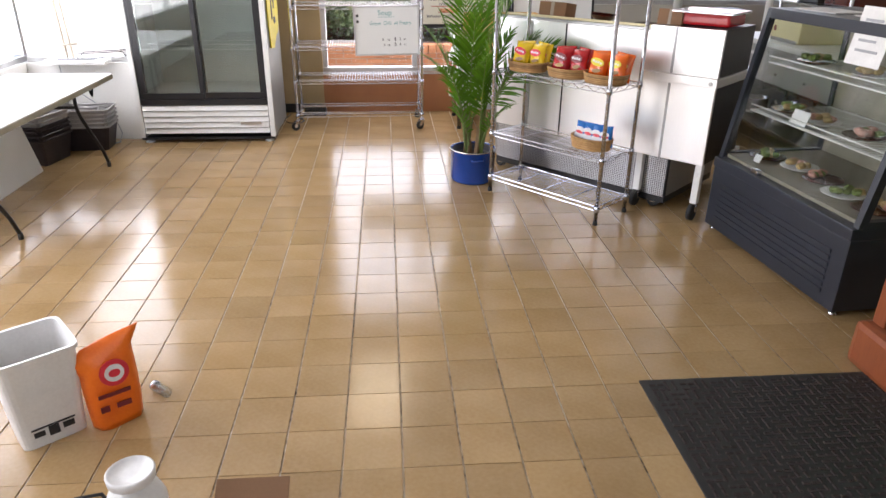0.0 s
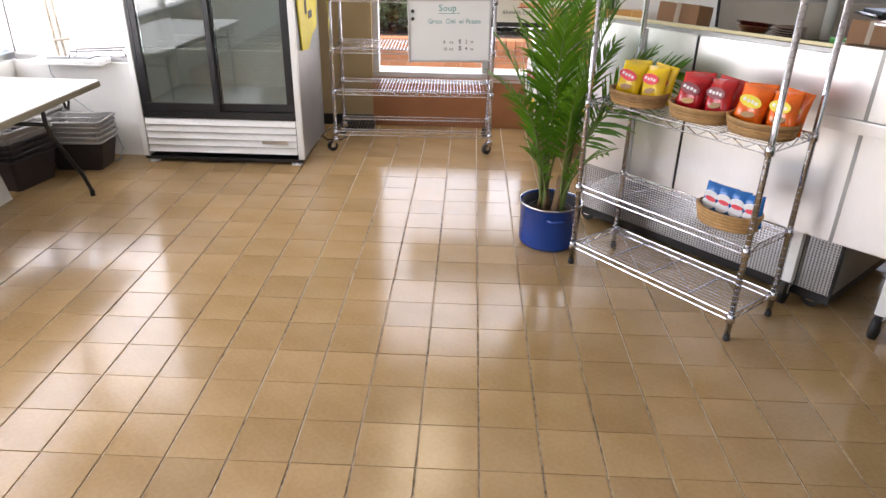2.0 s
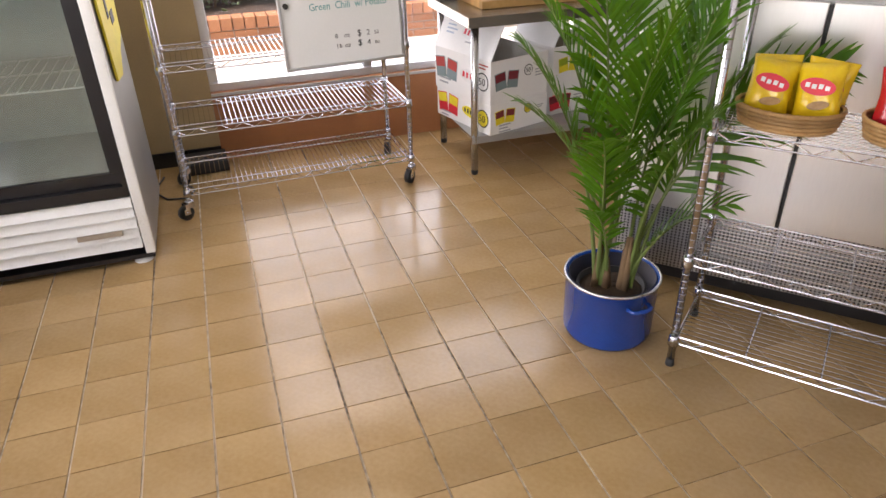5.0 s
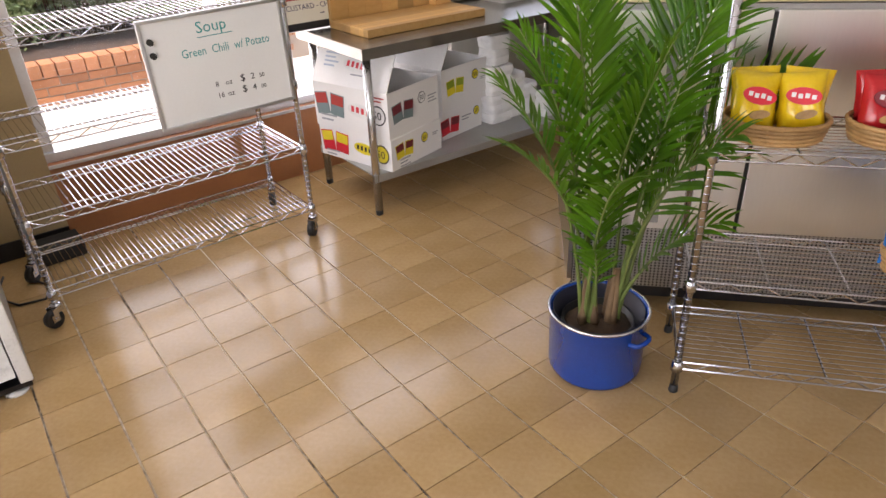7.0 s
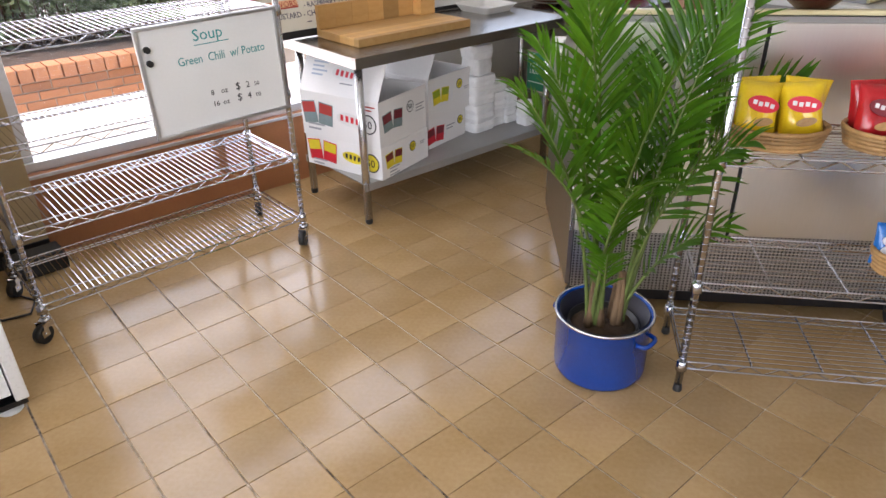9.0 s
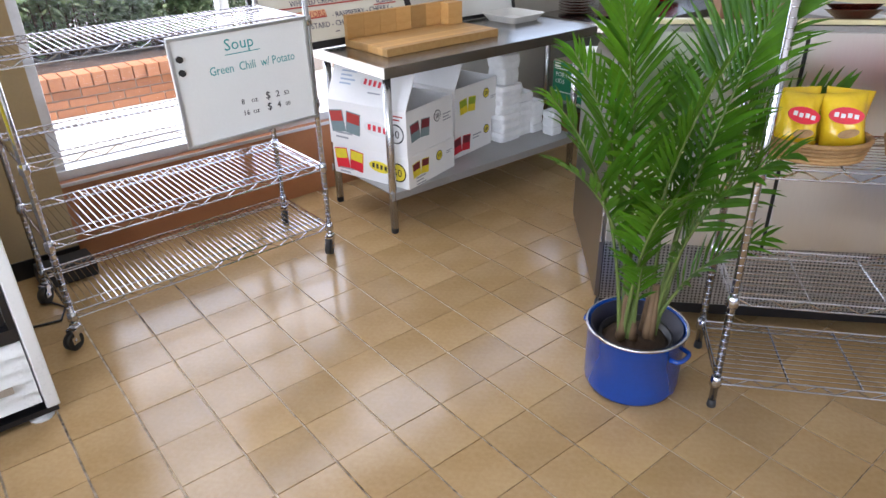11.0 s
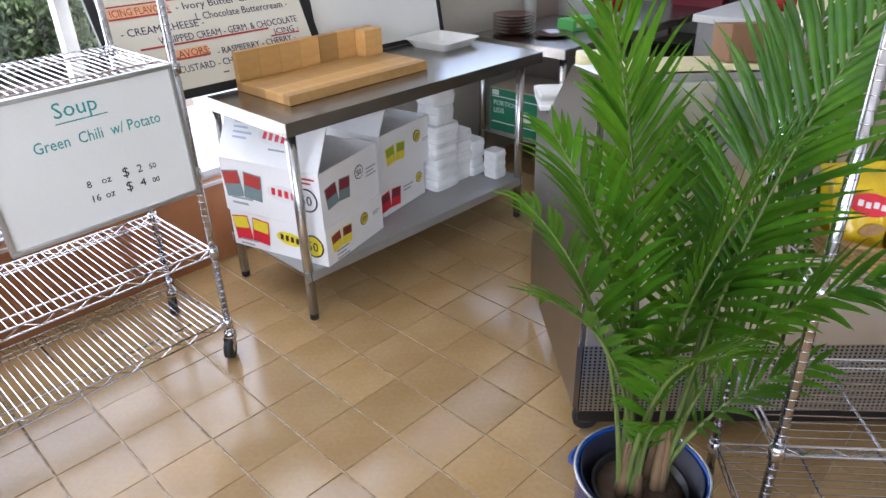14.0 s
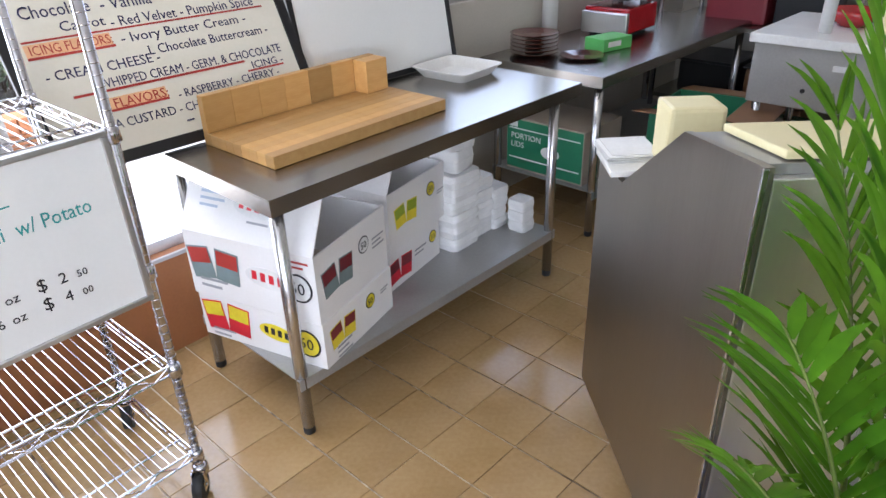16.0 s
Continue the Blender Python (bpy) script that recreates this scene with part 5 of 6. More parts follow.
stand = thing("wooden_stand", "red-brown wooden counter with green panels", "counter", pose(2.02, 0.4, 0))
part("plinth", B(-0.05, 0, 0, 0.6, 1.44, 0.2, bevel=0.03), RED_WOOD, stand)
part("post", B(0.0, 1.34, 0.201, 0.07, 1.41, 1.1, bevel=0.008), RED_WOOD, stand)
part("post", B(0.0, 0.03, 0.201, 0.07, 0.1, 1.1, bevel=0.008), RED_WOOD, stand)
part("panel", B(0.02, 0.101, 0.201, 0.05, 1.339, 1.08), GREEN_PANEL, stand, "green laminate panel")
part("end_panel", B(0.071, 1.36, 0.201, 0.58, 1.39, 1.08), GREEN_PANEL, stand, "green laminate panel")
part("counter_top", B(-0.03, -0.01, 1.101, 0.62, 1.45, 1.14, bevel=0.008), RED_WOOD, stand)

tub = thing("white_tub", "tall square white plastic tub with a small printed label", "tub", pose(-1.235, 1.60, 0, 0, 0, 38))
bm = bmesh.new()
r0, r1, r2 = [], [], []
for z, s in ((0, 0.105), (0.34, 0.128), (0.345, 0.136), (0.36, 0.136), (0.36, 0.124), (0.02, 0.1)):
    ring = []
    for k in range(24):
        an = 2 * math.pi * k / 24
        c, n = math.cos(an), math.sin(an)
        ring.append(bm.verts.new((s * math.copysign(abs(c) ** 0.25, c), s * math.copysign(abs(n) ** 0.25, n), z)))
    r0.append(ring)
for p, q in zip(r0, r0[1:]):
    for k in range(24):
        bm.faces.new((p[k], p[(k + 1) % 24], q[(k + 1) % 24], q[k]))
bm.faces.new(r0[0][::-1])
bm.faces.new(r0[-1])
part("body", bm, WHITE_PLASTIC, tub)
part("label_print", box(box(box(B(-0.07, -0.1135, 0.075, 0.07, -0.111, 0.081), -0.065, -0.113, 0.045, -0.03, -0.1105, 0.065), -0.018, -0.113, 0.035, 0.016, -0.1095, 0.072), 0.028, -0.113, 0.045, 0.065, -0.1105, 0.068), INK_BLACK, tub, "small black printed label")

soda = thing("orange_pouch", "slumped orange cleaning powder pouch with a round red badge", "bag", pose(-1.0, 1.634, 0.0, 0, 0, 35))
bm = bmesh.new()
nu, nv = 11, 15
g = {}
for s in (-1, 1):
    for i in range(nu):
        for j in range(nv):
            u, v = 2 * i / (nu - 1) - 1, j / (nv - 1)
            wdt = 0.088 * (1.0 + 0.08 * math.sin(v * 3.1)) * (1 + 1.7 * max(0, v - 0.78))
            th_ = 0.05 * max(0.0, 1 - u ** 4) ** 0.5 * (1 - v ** 2.2) ** 0.6 + 0.0015
            top = 0.34 + 0.035 * u - 0.03 * (u < -0.7)
            z = v * top
            fold = 0.05 * max(0.0, v - 0.75) * 4 * (-u)
            g[s, i, j] = bm.verts.new((u * wdt - 0.05 * max(0, v - 0.8) * (u < -0.6), s * th_ + fold * 0.4 + 0.006 * math.sin(7 * v + 3 * u), z))
for s in (-1, 1):
    for i in range(nu - 1):
        for j in range(nv - 1):
            q = [g[s, i, j], g[s, i + 1, j], g[s, i + 1, j + 1], g[s, i, j + 1]]
            f = bm.faces.new(q if s < 0 else q[::-1])
            f.smooth = True
rim = [(i, 0) for i in range(nu)] + [(nu - 1, j) for j in range(1, nv)] + [(i, nv - 1) for i in range(nu - 2, -1, -1)] + [(0, j) for j in range(nv - 2, 0, -1)]
for p, q in zip(rim, rim[1:] + rim[:1]):
    bm.faces.new((g[-1, p[0], p[1]], g[1, p[0], p[1]], g[1, q[0], q[1]], g[-1, q[0], q[1]]))
part("pouch", bm, ORANGE_BAG, soda)
part("badge", disc(bmesh.new(), 0, 0, 0.05, 0.05, 0, 0.006), PRINT_RED, soda).matrix_basis = pose(0.008, -0.05, 0.225, 84, 0, 0)
part("badge_ring", disc(bmesh.new(), 0, 0, 0.033, 0.033, 0.0062, 0.002), PAPER, soda).matrix_basis = pose(0.008, -0.05, 0.225, 84, 0, 0)
part("badge_mark", disc(bmesh.new(), 0, 0, 0.02, 0.015, 0.0083, 0.001), PRINT_RED, soda).matrix_basis = pose(0.008, -0.05, 0.225, 84, 0, 0)
part("print_bars", box(box(B(-0.06, -0.001, 0, 0.05, 0.002, 0.016), -0.06, -0.001, -0.06, -0.03, 0.002, -0.035), -0.005, -0.001, -0.058, 0.045, 0.002, -0.036), MAROON, soda).matrix_basis = pose(0, -0.056, 0.135, 3, 0, 0)

cup_ = thing("clear_cup", "small clear plastic cup with a metal cap lying on the tiles", "cup", pose(-0.905, 1.79, 0.022, 0, 90, -40))
part("bowl", lathe(bmesh.new(), [(0.021, 0.0), (0.021, 0.07), (0.019, 0.07), (0.019, 0.004)], 18), CASE_GLASS, cup_)
part("cap", lathe(bmesh.new(), [(0.018, -0.02), (0.0215, -0.017), (0.0215, -0.001), (0.012, -0.0008)], 18), CHROME, cup_)
jug = thing("white_jug", "white plastic jug with a round screw cap", "jug", pose(-0.73, 1.06, 0))
part("body", lathe(bmesh.new(), [(0.075, 0), (0.085, 0.01), (0.085, 0.14), (0.07, 0.18), (0.045, 0.2), (0.04, 0.215)], 32), WHITE_PLASTIC, jug)
part("cap", lathe(bmesh.new(), [(0.05, 0.216), (0.066, 0.222), (0.068, 0.245), (0.062, 0.25), (0.058, 0.243), (0.02, 0.241)], 28), WHITE_PLASTIC, jug)
cord = thing("cord", "black power cord looped on the floor", "cord", pose(-0.98, 1.0, 0))
part("cable", pipe(bmesh.new(), [(-0.03, -0.25, 0.006), (0.0, -0.08, 0.03), (0.02, 0.0, 0.1), (0.07, 0.08, 0.135), (0.13, 0.11, 0.12), (0.17, 0.1, 0.06), (0.19, 0.05, 0.006)], 0.006), RUBBER, cord)
cbx = thing("open_box", "open brown cardboard box on the floor", "box", pose(-0.52, 0.885, 0))
for q in ((0, 0, 0, 0.22, 0.005, 0.08), (0, 0.175, 0, 0.22, 0.18, 0.08), (0, 0.006, 0, 0.005, 0.174, 0.08), (0.215, 0.006, 0, 0.22, 0.174, 0.08)):
    part("side", B(*q), CARD, cbx)
part("bottom", B(0.006, 0.006, 0, 0.214, 0.174, 0.004), CARD_IN, cbx)
part("flap", box(bmesh.new(), 0, -0.002, 0, 0.22, 0.002, 0.09, m=pose(0, 0.18, 0.08, -60, 0, 0)), CARD, cbx)

# ---- folding table by the side windows ----
ftab = thing("folding_table", "long off-white plastic folding table with black steel legs", "table", pose(-2.85, 3.2, 0))
part("tabletop", B(0, 0, 0.64, 0.76, 1.83, 0.675, bevel=0.01), TABLE_TOP, ftab)
part("edge_band", box(box(B(0.758, 0.008, 0.635, 0.766, 1.822, 0.67, bevel=0.002), 0.008, 1.826, 0.635, 0.752, 1.834, 0.67), 0.008, -0.004, 0.635, 0.752, 0.004, 0.67), TABLE_EDGE, ftab, "olive grey edge band")
for y, s in ((1.44, 1), (-0.01 + 0.02, 1)):
    for x in (0.09, 0.67):
        o = 0.05 if x > 0.3 else -0.05
        g_ = part("leg", pipe(bmesh.new(), [(x - o, y - 0.02, 0.65), (x - o, y - 0.02, 0.5), (x - o * 0.8, y, 0.42), (x - o * 0.2, y + 0.06, 0.28), (x + o * 0.3, y + 0.13, 0.14), (x + o * 0.6, y + 0.16, 0.03)], 0.0125), BLACK_TRIM, ftab)
        part("foot", rod(bmesh.new(), (x + o * 0.6, y + 0.16, 0), (x + o * 0.6, y + 0.16, 0.04), 0.015, 10), RUBBER, g_)
    part("crossbar", pipe(bmesh.new(), [(0.14, y - 0.02, 0.5), (0.62, y - 0.02, 0.5)], 0.011), BLACK_TRIM, ftab)
    part("brace", pipe(bmesh.new(), [(0.38, y - 0.02, 0.5), (0.38, y - 0.3, 0.645)], 0.008), BLACK_TRIM, ftab)
    part("hook", pipe(bmesh.new(), [(0.70, y + 0.06, 0.65), (0.705, y + 0.07, 0.58), (0.70, y + 0.1, 0.56), (0.70, y + 0.12, 0.6), (0.70, y + 0.12, 0.65)], 0.008), BLACK_TRIM, ftab)
lean = thing("leaning_panel", "marbled white panel leaning under the folding table", "panel", pose(-2.60, 3.25, 0.0, 0, -14, 0))
part("panel", B(-0.012, 0, 0, 0.0, 1.45, 0.5, bevel=0.003), WHITE_WALL, lean)
rb = random.Random(3)


def hand_basket(label, m, body, rim):
    """A tapered plastic shopping basket: slotted walls, a thick rim and two folded handles."""
    t_ = thing("hand_basket", label, "basket", m, "nested hand baskets")
    bm_ = bmesh.new()
    rings = []
    for q, z in ((0.78, 0.0), (0.98, 0.2), (0.96, 0.2), (0.765, 0.008)):
        x, y = 0.2 * q, 0.14 * q
        rings.append([bm_.verts.new((u * x, v * y, z)) for u, v in ((-1, -0.85), (-0.9, -1), (0.9, -1), (1, -0.85), (1, 0.85), (0.9, 1), (-0.9, 1), (-1, 0.85))])
    for e, f in zip(rings, rings[1:]):
        for k in range(8):
            bm_.faces.new((e[k], e[(k + 1) % 8], f[(k + 1) % 8], f[k]))
    bm_.faces.new(rings[0][::-1])
    bm_.faces.new(rings[-1])
    part("body", bm_, body, t_)
    loop = [(u * 0.2, v * 0.14, 0.2) for u, v in ((-1, -0.85), (-0.9, -1), (0.9, -1), (1, -0.85), (1, 0.85), (0.9, 1), (-0.9, 1), (-1, 0.85), (-1, -0.85))]
    part("rim", pipe(bmesh.new(), loop, 0.0085, 6), rim, t_)
    for v in (-1, 1):
        part("handle", pipe(bmesh.new(), [(-0.13, v * 0.135, 0.208), (-0.12, v * 0.06, 0.216), (0.12, v * 0.06, 0.216), (0.13, v * 0.135, 0.208)], 0.005, 6), rim, t_)


BASKET_GREY = mat("grey_basket_plastic", (0.42, 0.41, 0.4), 0.45, dark=(0.3, 0.29, 0.28), scale=12, bump=0.08)
BASKET_DARK = mat("dark_basket_plastic", (0.045, 0.035, 0.038), 0.4, dark=(0.02, 0.015, 0.018), scale=12, bump=0.08)
for bx, by, turn_, n_, gap in ((-2.48, 5.36, 4, 5, 0.034), (-2.70, 4.99, 78, 6, 0.036), (-2.82, 5.38, 90, 5, 0.04)):
    for i in range(n_):
        dark_ = i < n_ - 2 and bx < -2.5
        hand_basket("dark brown plastic hand basket in a nested stack" if dark_ else "grey plastic hand basket in a nested stack", pose(bx + rb.uniform(-0.004, 0.004), by + rb.uniform(-0.004, 0.004), gap * i, 0, 0, turn_ + rb.uniform(-2, 2)), BASKET_DARK if dark_ or i == 0 else BASKET_GREY, BASKET_DARK if dark_ else BASKET_GREY)
blk = thing("black_case", "small black plastic case against the tan wall", "case", pose(-0.83, 6.40, 0, 0, 0, 3))
part("body", B(0, 0, 0, 0.24, 0.14, 0.075, bevel=0.015), BLACK_TRIM, blk)
part("lid", B(0.004, 0.004, 0.076, 0.236, 0.136, 0.09, bevel=0.006), RUBBER, blk)
wire_ = thing("cable", "thin black cable on the floor by the wall", "cable", pose(-0.95, 6.2, 0))
part("cord", pipe(bmesh.new(), [(0.0, 0.2, 0.02), (-0.05, 0.05, 0.006), (0.02, -0.08, 0.006), (0.12, -0.1, 0.006), (0.16, 0.0, 0.006), (0.1, 0.12, 0.006)], 0.005), RUBBER, wire_)
crd = thing("brown_board", "brown cardboard sheet leaning on the wall", "cardboard", pose(-2.95, 4.75, 0.0, 0, 8, 90))
part("sheet", B(0, -0.006, 0, 0.55, 0.0, 0.5), CARD, crd)
shelf_l = thing("white_tray_shelf", "small white ledge with papers under the corner window", "shelf", pose(-2.80, 5.60, 0.665))
part("ledge", B(0, -0.12, 0, 0.50, 0.02, 0.03, bevel=0.004), WHITE_METAL, shelf_l)
ppr = thing("papers", "grey clipboard and papers on the white ledge", "papers", pose(-2.70, 5.52, 0.697, 0, 0, 6))
part("clipboard", B(0, 0, 0, 0.3, 0.09, 0.01, bevel=0.002), INK_GREY, ppr)
part("sheet", B(0.02, 0.01, 0.0105, 0.24, 0.085, 0.016), PAPER, ppr)

# Brown poles take the pale stucco colour to imitate window glare on them.
stick = thing("pole_stand", "slim wooden stand with a crossbar on the white ledge, coloured pale for glare", "stand", pose(-2.62, 5.555, 0.696))
for x in (0.0, 0.045):
    part("pole", rod(bmesh.new(), (x, 0, 0), (x - 0.05, 0.02, 0.75), 0.011, 8), STUCCO, stick)
part("crossbar", rod(bmesh.new(), (-0.12, 0.0, 0.11), (0.1, -0.005, 0.13), 0.008, 8), STUCCO, stick)
wtr = thing("wire_tray", "black wire tray of papers on the white ledge", "tray", pose(-2.52, 5.5, 0.716, 0, 0, 4))
for y in (0.0, 0.1):
    part("rail", pipe(bmesh.new(), [(0, y, 0.0), (0.01, y, 0.035), (0.36, y, 0.05), (0.38, y, 0.01)], 0.005, 6), BLACK_TRIM, wtr)
for k in range(5):
    part("wire", rod(bmesh.new(), (0.03 + 0.08 * k, 0, 0.003), (0.03 + 0.08 * k, 0.1, 0.003), 0.003, 5), BLACK_TRIM, wtr)
lead = thing("power_lead", "thin grey power lead hanging from the ledge to the floor", "cable", pose(-2.3, 5.57, 0))
part("cord", pipe(bmesh.new(), [(-0.4, -0.03, 0.7), (-0.38, -0.06, 0.6), (-0.3, -0.04, 0.45), (-0.12, -0.03, 0.3), (-0.02, -0.03, 0.18), (0.02, -0.05, 0.08), (0.0, -0.09, 0.006), (-0.06, -0.14, 0.006)], 0.004, 6), INK_GREY, lead)

# ---- kitchen corner ----
plates = thing("plate_stack", "stack of dark brown glass plates", "plates", pose(2.60, 6.38, 0.801))
for i in range(6):
    part("plate", lathe(bmesh.new(), [(0.07, i * 0.018), (0.115, i * 0.018 + 0.014), (0.12, i * 0.018 + 0.017), (0.112, i * 0.018 + 0.0165), (0.05, i * 0.018 + 0.005)], 30), DARK_WARE, plates)
plate = thing("plate", "single dark brown glass plate", "plate", pose(2.67, 6.15, 0.801))
part("dish", lathe(bmesh.new(), [(0.06, 0), (0.105, 0.014), (0.11, 0.017), (0.102, 0.0165), (0.04, 0.005)], 30), DARK_WARE, plate)
gb = thing("green_carton", "small light green food carton", "carton", pose(2.82, 6.12, 0.801, 0, 0, -12))
part("body", B(0, 0, 0, 0.20, 0.13, 0.06, bevel=0.003), GREEN_LIGHT, gb)
part("print", B(0.03, -0.001, 0.02, 0.12, 0.0005, 0.045), PAPER, gb)
grill = thing("panini_grill", "steel and red electric countertop grill", "grill", pose(3.14, 6.46, 0.801, 0, 0, -88))
part("front", B(0, 0, 0.02, 0.27, 0.03, 0.13, bevel=0.006), STEEL, grill)
part("body", B(0.002, 0.031, 0.02, 0.268, 0.36, 0.15, bevel=0.01), RED, grill)
part("lid", B(0.0, 0.0, 0.19, 0.27, 0.36, 0.25, bevel=0.015), BLACK_TRIM, grill)
part("handle", pipe(bmesh.new(), [(0.02, 0.0, 0.21), (0.02, -0.06, 0.22), (0.25, -0.06, 0.22), (0.25, 0.0, 0.21)], 0.011), CHROME, grill)
for x in (0.03, 0.2):
    part("hinge", B(x, 0.28, 0.15, x + 0.04, 0.34, 0.19), CHROME, grill)
    part("foot", B(x, 0.05, 0, x + 0.04, 0.3, 0.02), RUBBER, grill)
colm = structure("column", rod(bmesh.new(), (2.95, 6.535, 0.802), (2.95, 6.535, H - 0.002), 0.042, 20), WHITE_METAL, "white round steel column behind the kitchen table")
lid_box = thing("lid_carton", "green printed carton of cup lids on the lower shelf", "carton", pose(2.47, 6.44, 0.241, 0, 0, -90))
part("body", B(0, 0, 0, 0.46, 0.34, 0.27, bevel=0.003), CARD_IN, lid_box)
part("face_print", B(0.006, -0.002, 0.01, 0.454, -0.0005, 0.262), GREEN_CARD, lid_box)
part("stripe", box(B(0.02, -0.0035, 0.06, 0.44, -0.0022, 0.066), 0.02, -0.0035, 0.214, 0.44, -0.0022, 0.22), PAPER, lid_box)
part("picture", disc(bmesh.new(), 0, 0, 0.055, 0.032), PAPER, lid_box).matrix_basis = pose(0.27, -0.0022, 0.125, 90, 0, 0)
part("corner_print", B(0.02, -0.0035, 0.225, 0.07, -0.0022, 0.255), PAPER, lid_box)
text("PORTION", 0.042, PAPER, lid_box, pose(0.03, -0.0024, 0.165, 90, 0, 0))
text("LIDS", 0.042, PAPER, lid_box, pose(0.03, -0.0024, 0.12, 90, 0, 0))
bigbox = thing("open_carton", "open brown carton with spread flaps on the kitchen floor", "carton", pose(2.82, 5.48, 0, 0, 0, 6))
for q in ((0, 0, 0, 0.42, 0.006, 0.58), (0, 0.344, 0, 0.42, 0.35, 0.58), (0, 0.007, 0, 0.006, 0.343, 0.58), (0.414, 0.007, 0, 0.42, 0.343, 0.58)):
    part("side", B(*q), GREEN_CARD, bigbox)
part("bottom", B(0.007, 0.007, 0, 0.413, 0.343, 0.005), CARD_IN, bigbox)
part("flap", box(bmesh.new(), -0.22, 0, -0.002, 0, 0.35, 0.002, m=pose(0, 0, 0.583, 0, 12, 0)), CARD, bigbox)
part("flap", box(bmesh.new(), 0, 0, -0.002, 0.2, 0.35, 0.002, m=pose(0.42, 0, 0.583, 0, 8, 0)), CARD, bigbox)
part("flap", box(bmesh.new(), 0, -0.17, -0.002, 0.42, 0, 0.002, m=pose(0, 0, 0.583, 10, 0, 0)), CARD, bigbox)

kc = thing("kitchen_counter", "grey kitchen equipment stand with a white worktop", "counter", pose(3.06, 3.95, 0))
part("worktop", B(-0.03, 0, 0.89, 0.65, 1.56, 0.93, bevel=0.005), WHITE_PLASTIC, kc)
part("apron", B(0, 0.02, 0.62, 0.02, 1.54, 0.889), GREY_PANEL, kc)
part("rating_plate", B(-0.003, 1.12, 0.80, -0.0005, 1.2, 0.825), PAPER, kc)
for y in (0.35, 0.75, 1.3):
    part("bolt", rod(bmesh.new(), (-0.006, y, 0.7), (0.0, y, 0.7), 0.01, 10), RUBBER, kc)
part("lower_shelf", B(0, 0.02, 0.25, 0.62, 1.54, 0.27), STEEL_TOP, kc)
for x in (0.04, 0.58):
    for y in (0.06, 1.5):
        part("leg", rod(bmesh.new(), (x, y, 0), (x, y, 0.885), 0.02, 12), STEEL_LEG, kc)
for i in range(5):
    cup = thing("steel_pan", "round stainless pan on the lower kitchen shelf", "pan", pose(3.25 + 0.12 * (i % 2), 4.3 + i * 0.24, 0.271), "kitchen pans")
    part("bowl", lathe(bmesh.new(), [(0.08, 0), (0.1, 0.02), (0.105, 0.14), (0.112, 0.142), (0.1, 0.138), (0.07, 0.02)], 24), CHROME, cup)
reg = thing("cash_register", "beige countertop machine with a round badge", "machine", pose(3.14, 4.62, 0.931))
part("body", B(0, 0, 0, 0.36, 0.42, 0.24, bevel=0.015), CREAM, reg)
part("plinth_strip", B(-0.004, 0.02, 0.0, -0.0005, 0.4, 0.025), INK_GREY, reg)
part("badge", disc(bmesh.new(), 0, 0, 0.022, 0.022), MAROON, reg).matrix_basis = pose(-0.0005, 0.36, 0.09, 90, 0, -90)
bt = thing("white_pole", "white round pole on the kitchen worktop", "pole", pose(3.2, 5.25, 0.931))
part("shaft", rod(bmesh.new(), (0, 0, 0), (0, 0, 0.9), 0.028, 16), WHITE_PLASTIC, bt)
rd = thing("red_bowl", "red plastic bowl on the kitchen worktop", "bowl", pose(3.42, 5.2, 0.931))
part("bowl", lathe(bmesh.new(), [(0.06, 0), (0.1, 0.04), (0.115, 0.075), (0.108, 0.074), (0.05, 0.012)], 24), RED, rd)
rackk = thing("kitchen_rack", "dark steel kitchen rack with trays", "rack", pose(3.95, 5.3, 0))
for x in (0, 0.6):
    for y in (0, 1.1):
        part("post", rod(bmesh.new(), (x, y, 0), (x, y, 1.9), 0.016, 10), CHROME, rackk)
for z in (0.3, 0.75, 1.1, 1.5):
    part("shelf", B(-0.01, -0.01, z, 0.61, 1.11, z + 0.025), STEEL_TOP, rackk)
for i, (y, z, mt_) in enumerate(((0.1, 0.776, BLACK_TRIM), (0.5, 0.776, MAROON), (0.2, 1.126, DARK_WARE), (0.65, 1.126, BLACK_TRIM), (0.2, 0.326, CARD), (0.62, 0.326, BLACK_TRIM))):
    tb_ = thing("storage_bin", "kitchen storage bin on the steel rack", "bin", pose(4.05, 5.3 + y, z), "rack bins")
    part("tub", B(0, 0, 0, 0.4, 0.36, 0.2, bevel=0.02), mt_, tb_)
    part("lid", B(-0.01, -0.01, 0.201, 0.41, 0.37, 0.215, bevel=0.004), BLACK_TRIM, tb_)

# ---- menu writing ----
def menu_line(words, u, v, size, ink=INK_NAVY, stretch=1.0):
    return text(words, size, ink, menu, pose(u, -0.0118, v, 90, 0, 0) @ Matrix.Diagonal((stretch, 1, 1, 1)))


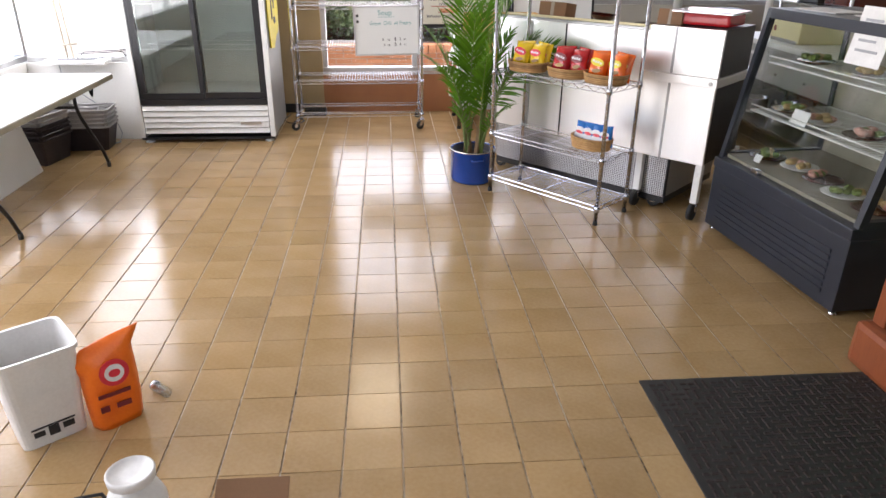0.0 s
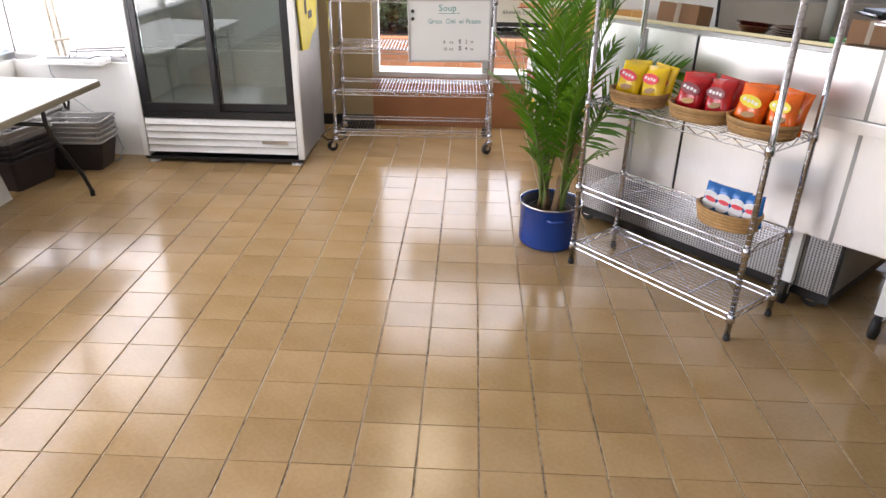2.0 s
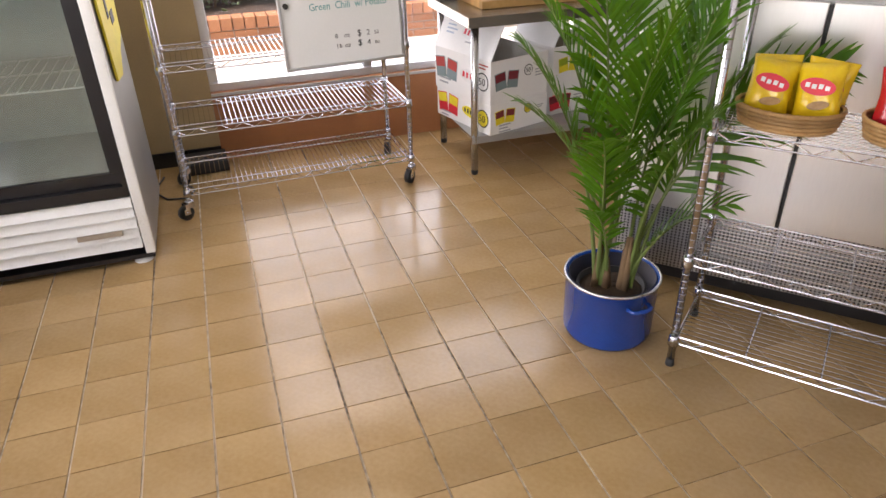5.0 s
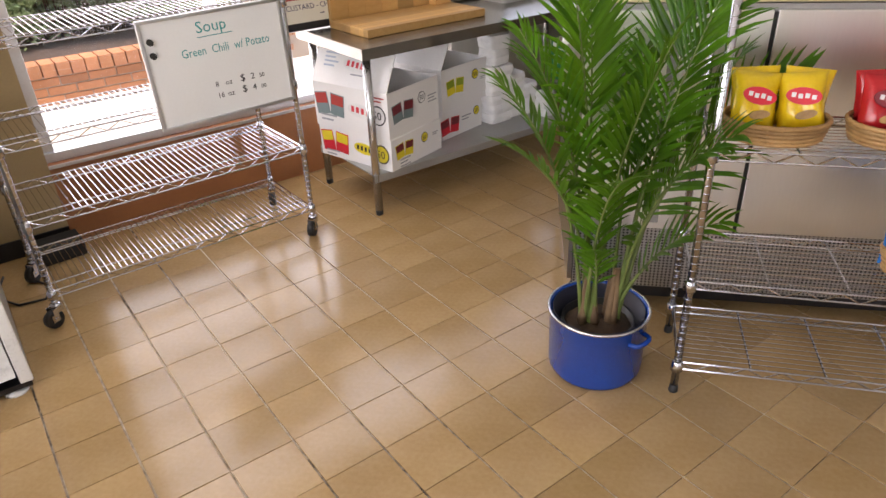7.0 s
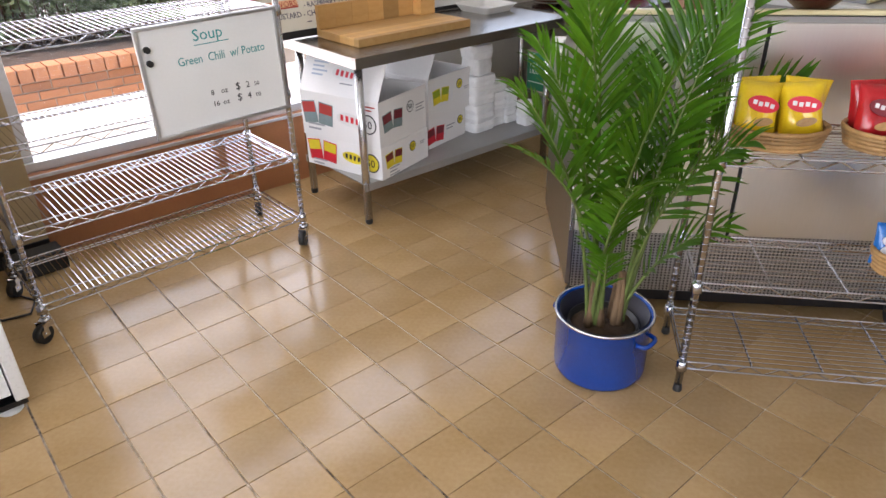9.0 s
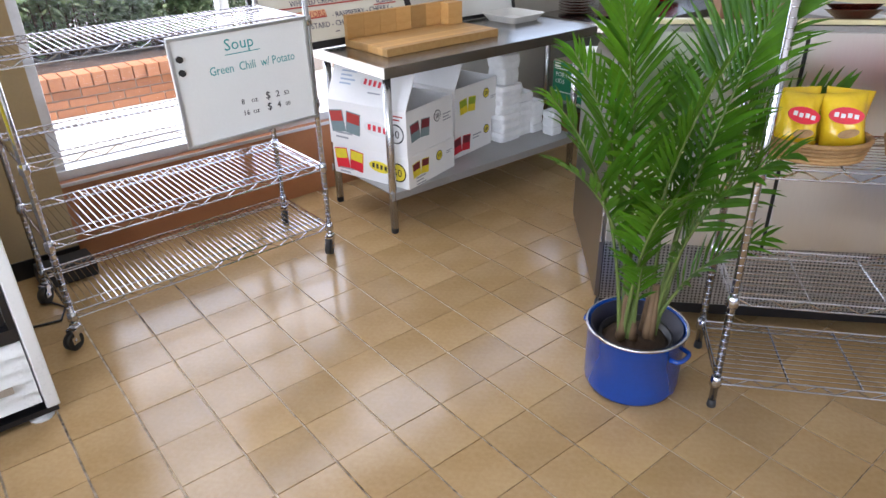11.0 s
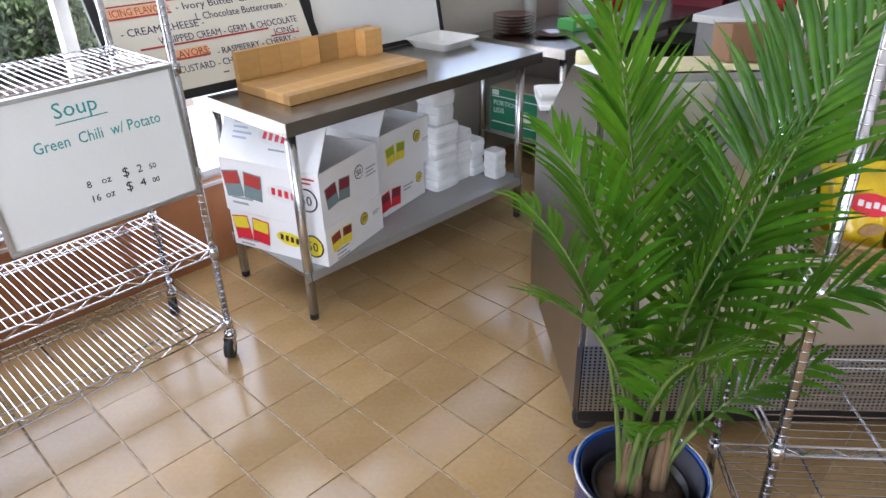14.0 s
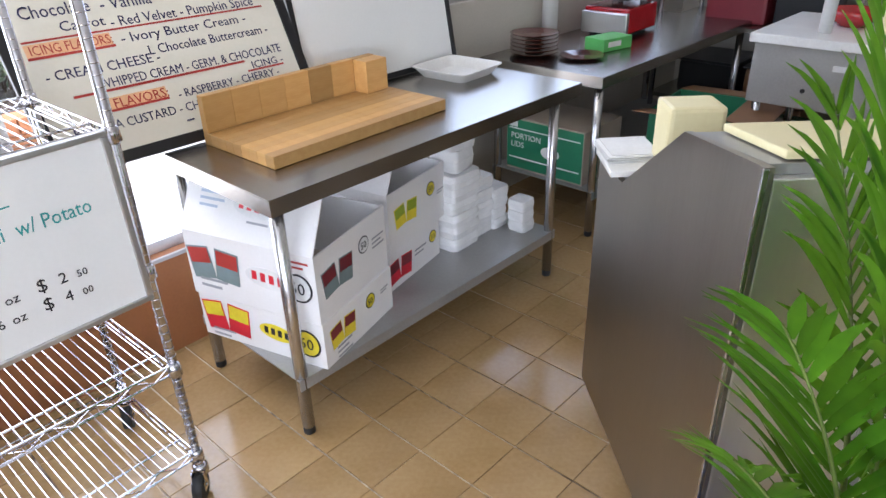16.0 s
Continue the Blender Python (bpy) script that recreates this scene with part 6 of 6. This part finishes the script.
D0 = 0.14
for words, u, v, s, ink, wd in (("Chocolate", -0.06, 0.435, 0.05, INK_NAVY, 0.19), ("- Vanilla", 0.16, 0.433, 0.05, INK_NAVY, 0.155), ("Carrot", 0.03, 0.39, 0.04, INK_NAVY, 0.125),
                                ("- Red Velvet - Pumpkin Spice", 0.17, 0.382, 0.042, INK_NAVY, 0.48), ("ICING FLAVORS:", -0.07, 0.338, 0.037, INK_RED, 0.225), ("- Ivory Butter Cream -", 0.18, 0.332, 0.04, INK_NAVY, 0.42),
                                ("L Chocolate Buttercream -", 0.245, 0.285, 0.04, INK_NAVY, 0.42), ("- CREAM CHEESE -", -0.06, 0.262, 0.04, INK_NAVY, 0.33), ("WHIPPED CREAM - GERM. & CHOCOLATE", 0.07, 0.216, 0.039, INK_NAVY, 0.62),
                                ("ICING -", 0.56, 0.18, 0.034, INK_NAVY, 0.12), ("FLAVORS:", 0.085, 0.155, 0.04, INK_RED, 0.165), ("- RASPBERRY - CHERRY -", 0.28, 0.142, 0.036, INK_NAVY, 0.37),
                                ("BAVARIA CUSTARD - CH", -0.05, 0.098, 0.038, INK_NAVY, 0.38), ("-", 0.27, 0.06, 0.05, INK_NAVY, 0.025)):
    line = menu_line(words, u + D0, v, s, ink)
    xs = [c.co.x for c in line.data.vertices]
    k = wd / (max(xs) - min(xs))
    line.matrix_basis = pose(u + D0, -0.0118, v, 90, 0, 0) @ Matrix.Diagonal((k, 1, 1, 1))
for u0, u1, v0, v1, hgt in ((-0.08, 0.68, 0.372, 0.368, 0.005), (-0.08, 0.16, 0.326, 0.326, 0.007), (-0.01, 0.54, 0.205, 0.2, 0.007), (0.54, 0.68, 0.172, 0.172, 0.006), (0.06, 0.25, 0.147, 0.147, 0.007)):
    part("ruled_line", B(u0 + D0, -0.0126, v0, u1 + D0, -0.0112, v0 + hgt), INK_RED, menu)
for u0, u1, v0 in ((-0.08, 0.155, 0.334), (0.075, 0.25, 0.153)):
    part("highlight", B(u0 + D0, -0.0116, v0, u1 + D0, -0.0109, v0 + 0.034), mat("orange_highlight", (0.85, 0.5, 0.28), 0.5, scale=30), menu)

# ---- floor tiles ----
PX, PY = 0.2058, 0.2115
tile = mesh_of("tile", B(-PX / 2 + 0.0034, -PY / 2 + 0.0013, -0.008, PX / 2 - 0.0034, PY / 2 - 0.0013, 0.0, bevel=0.0012), TILE)
GX, GY = 0.05 + PX / 2, 5.525 + PY / 2
rt = random.Random(21)
rest_v, rest_f = [], []
tv = [v.co.copy() for v in tile.vertices]
tf = [tuple(p.vertices) for p in tile.polygons]
for i in range(-16, 24):
    for j in range(-39, 6):
        x, y = GX + i * PX, GY + j * PY
        if not (WX - 0.09 < x < EX + 0.09 and SY - 0.09 < y < NY + 0.09):
            continue
        m = pose(x, y, rt.uniform(-0.0006, 0.0006), rt.uniform(-0.12, 0.12), rt.uniform(-0.12, 0.12), 180 * rt.randrange(2))
        if -7 <= i <= 5 and -20 <= j <= 2:
            piece("tile", tile, floor_ob, m)
        else:
            k = len(rest_v)
            rest_v += [m @ c for c in tv]
            rest_f += [tuple(k + q for q in f) for f in tf]
me = bpy.data.meshes.new("tiles")
me.from_pydata(rest_v, [], rest_f)
me.materials.append(TILE)
rest = new("tiles", me)
rest.parent = floor_ob
rest["kind"] = "stuff"
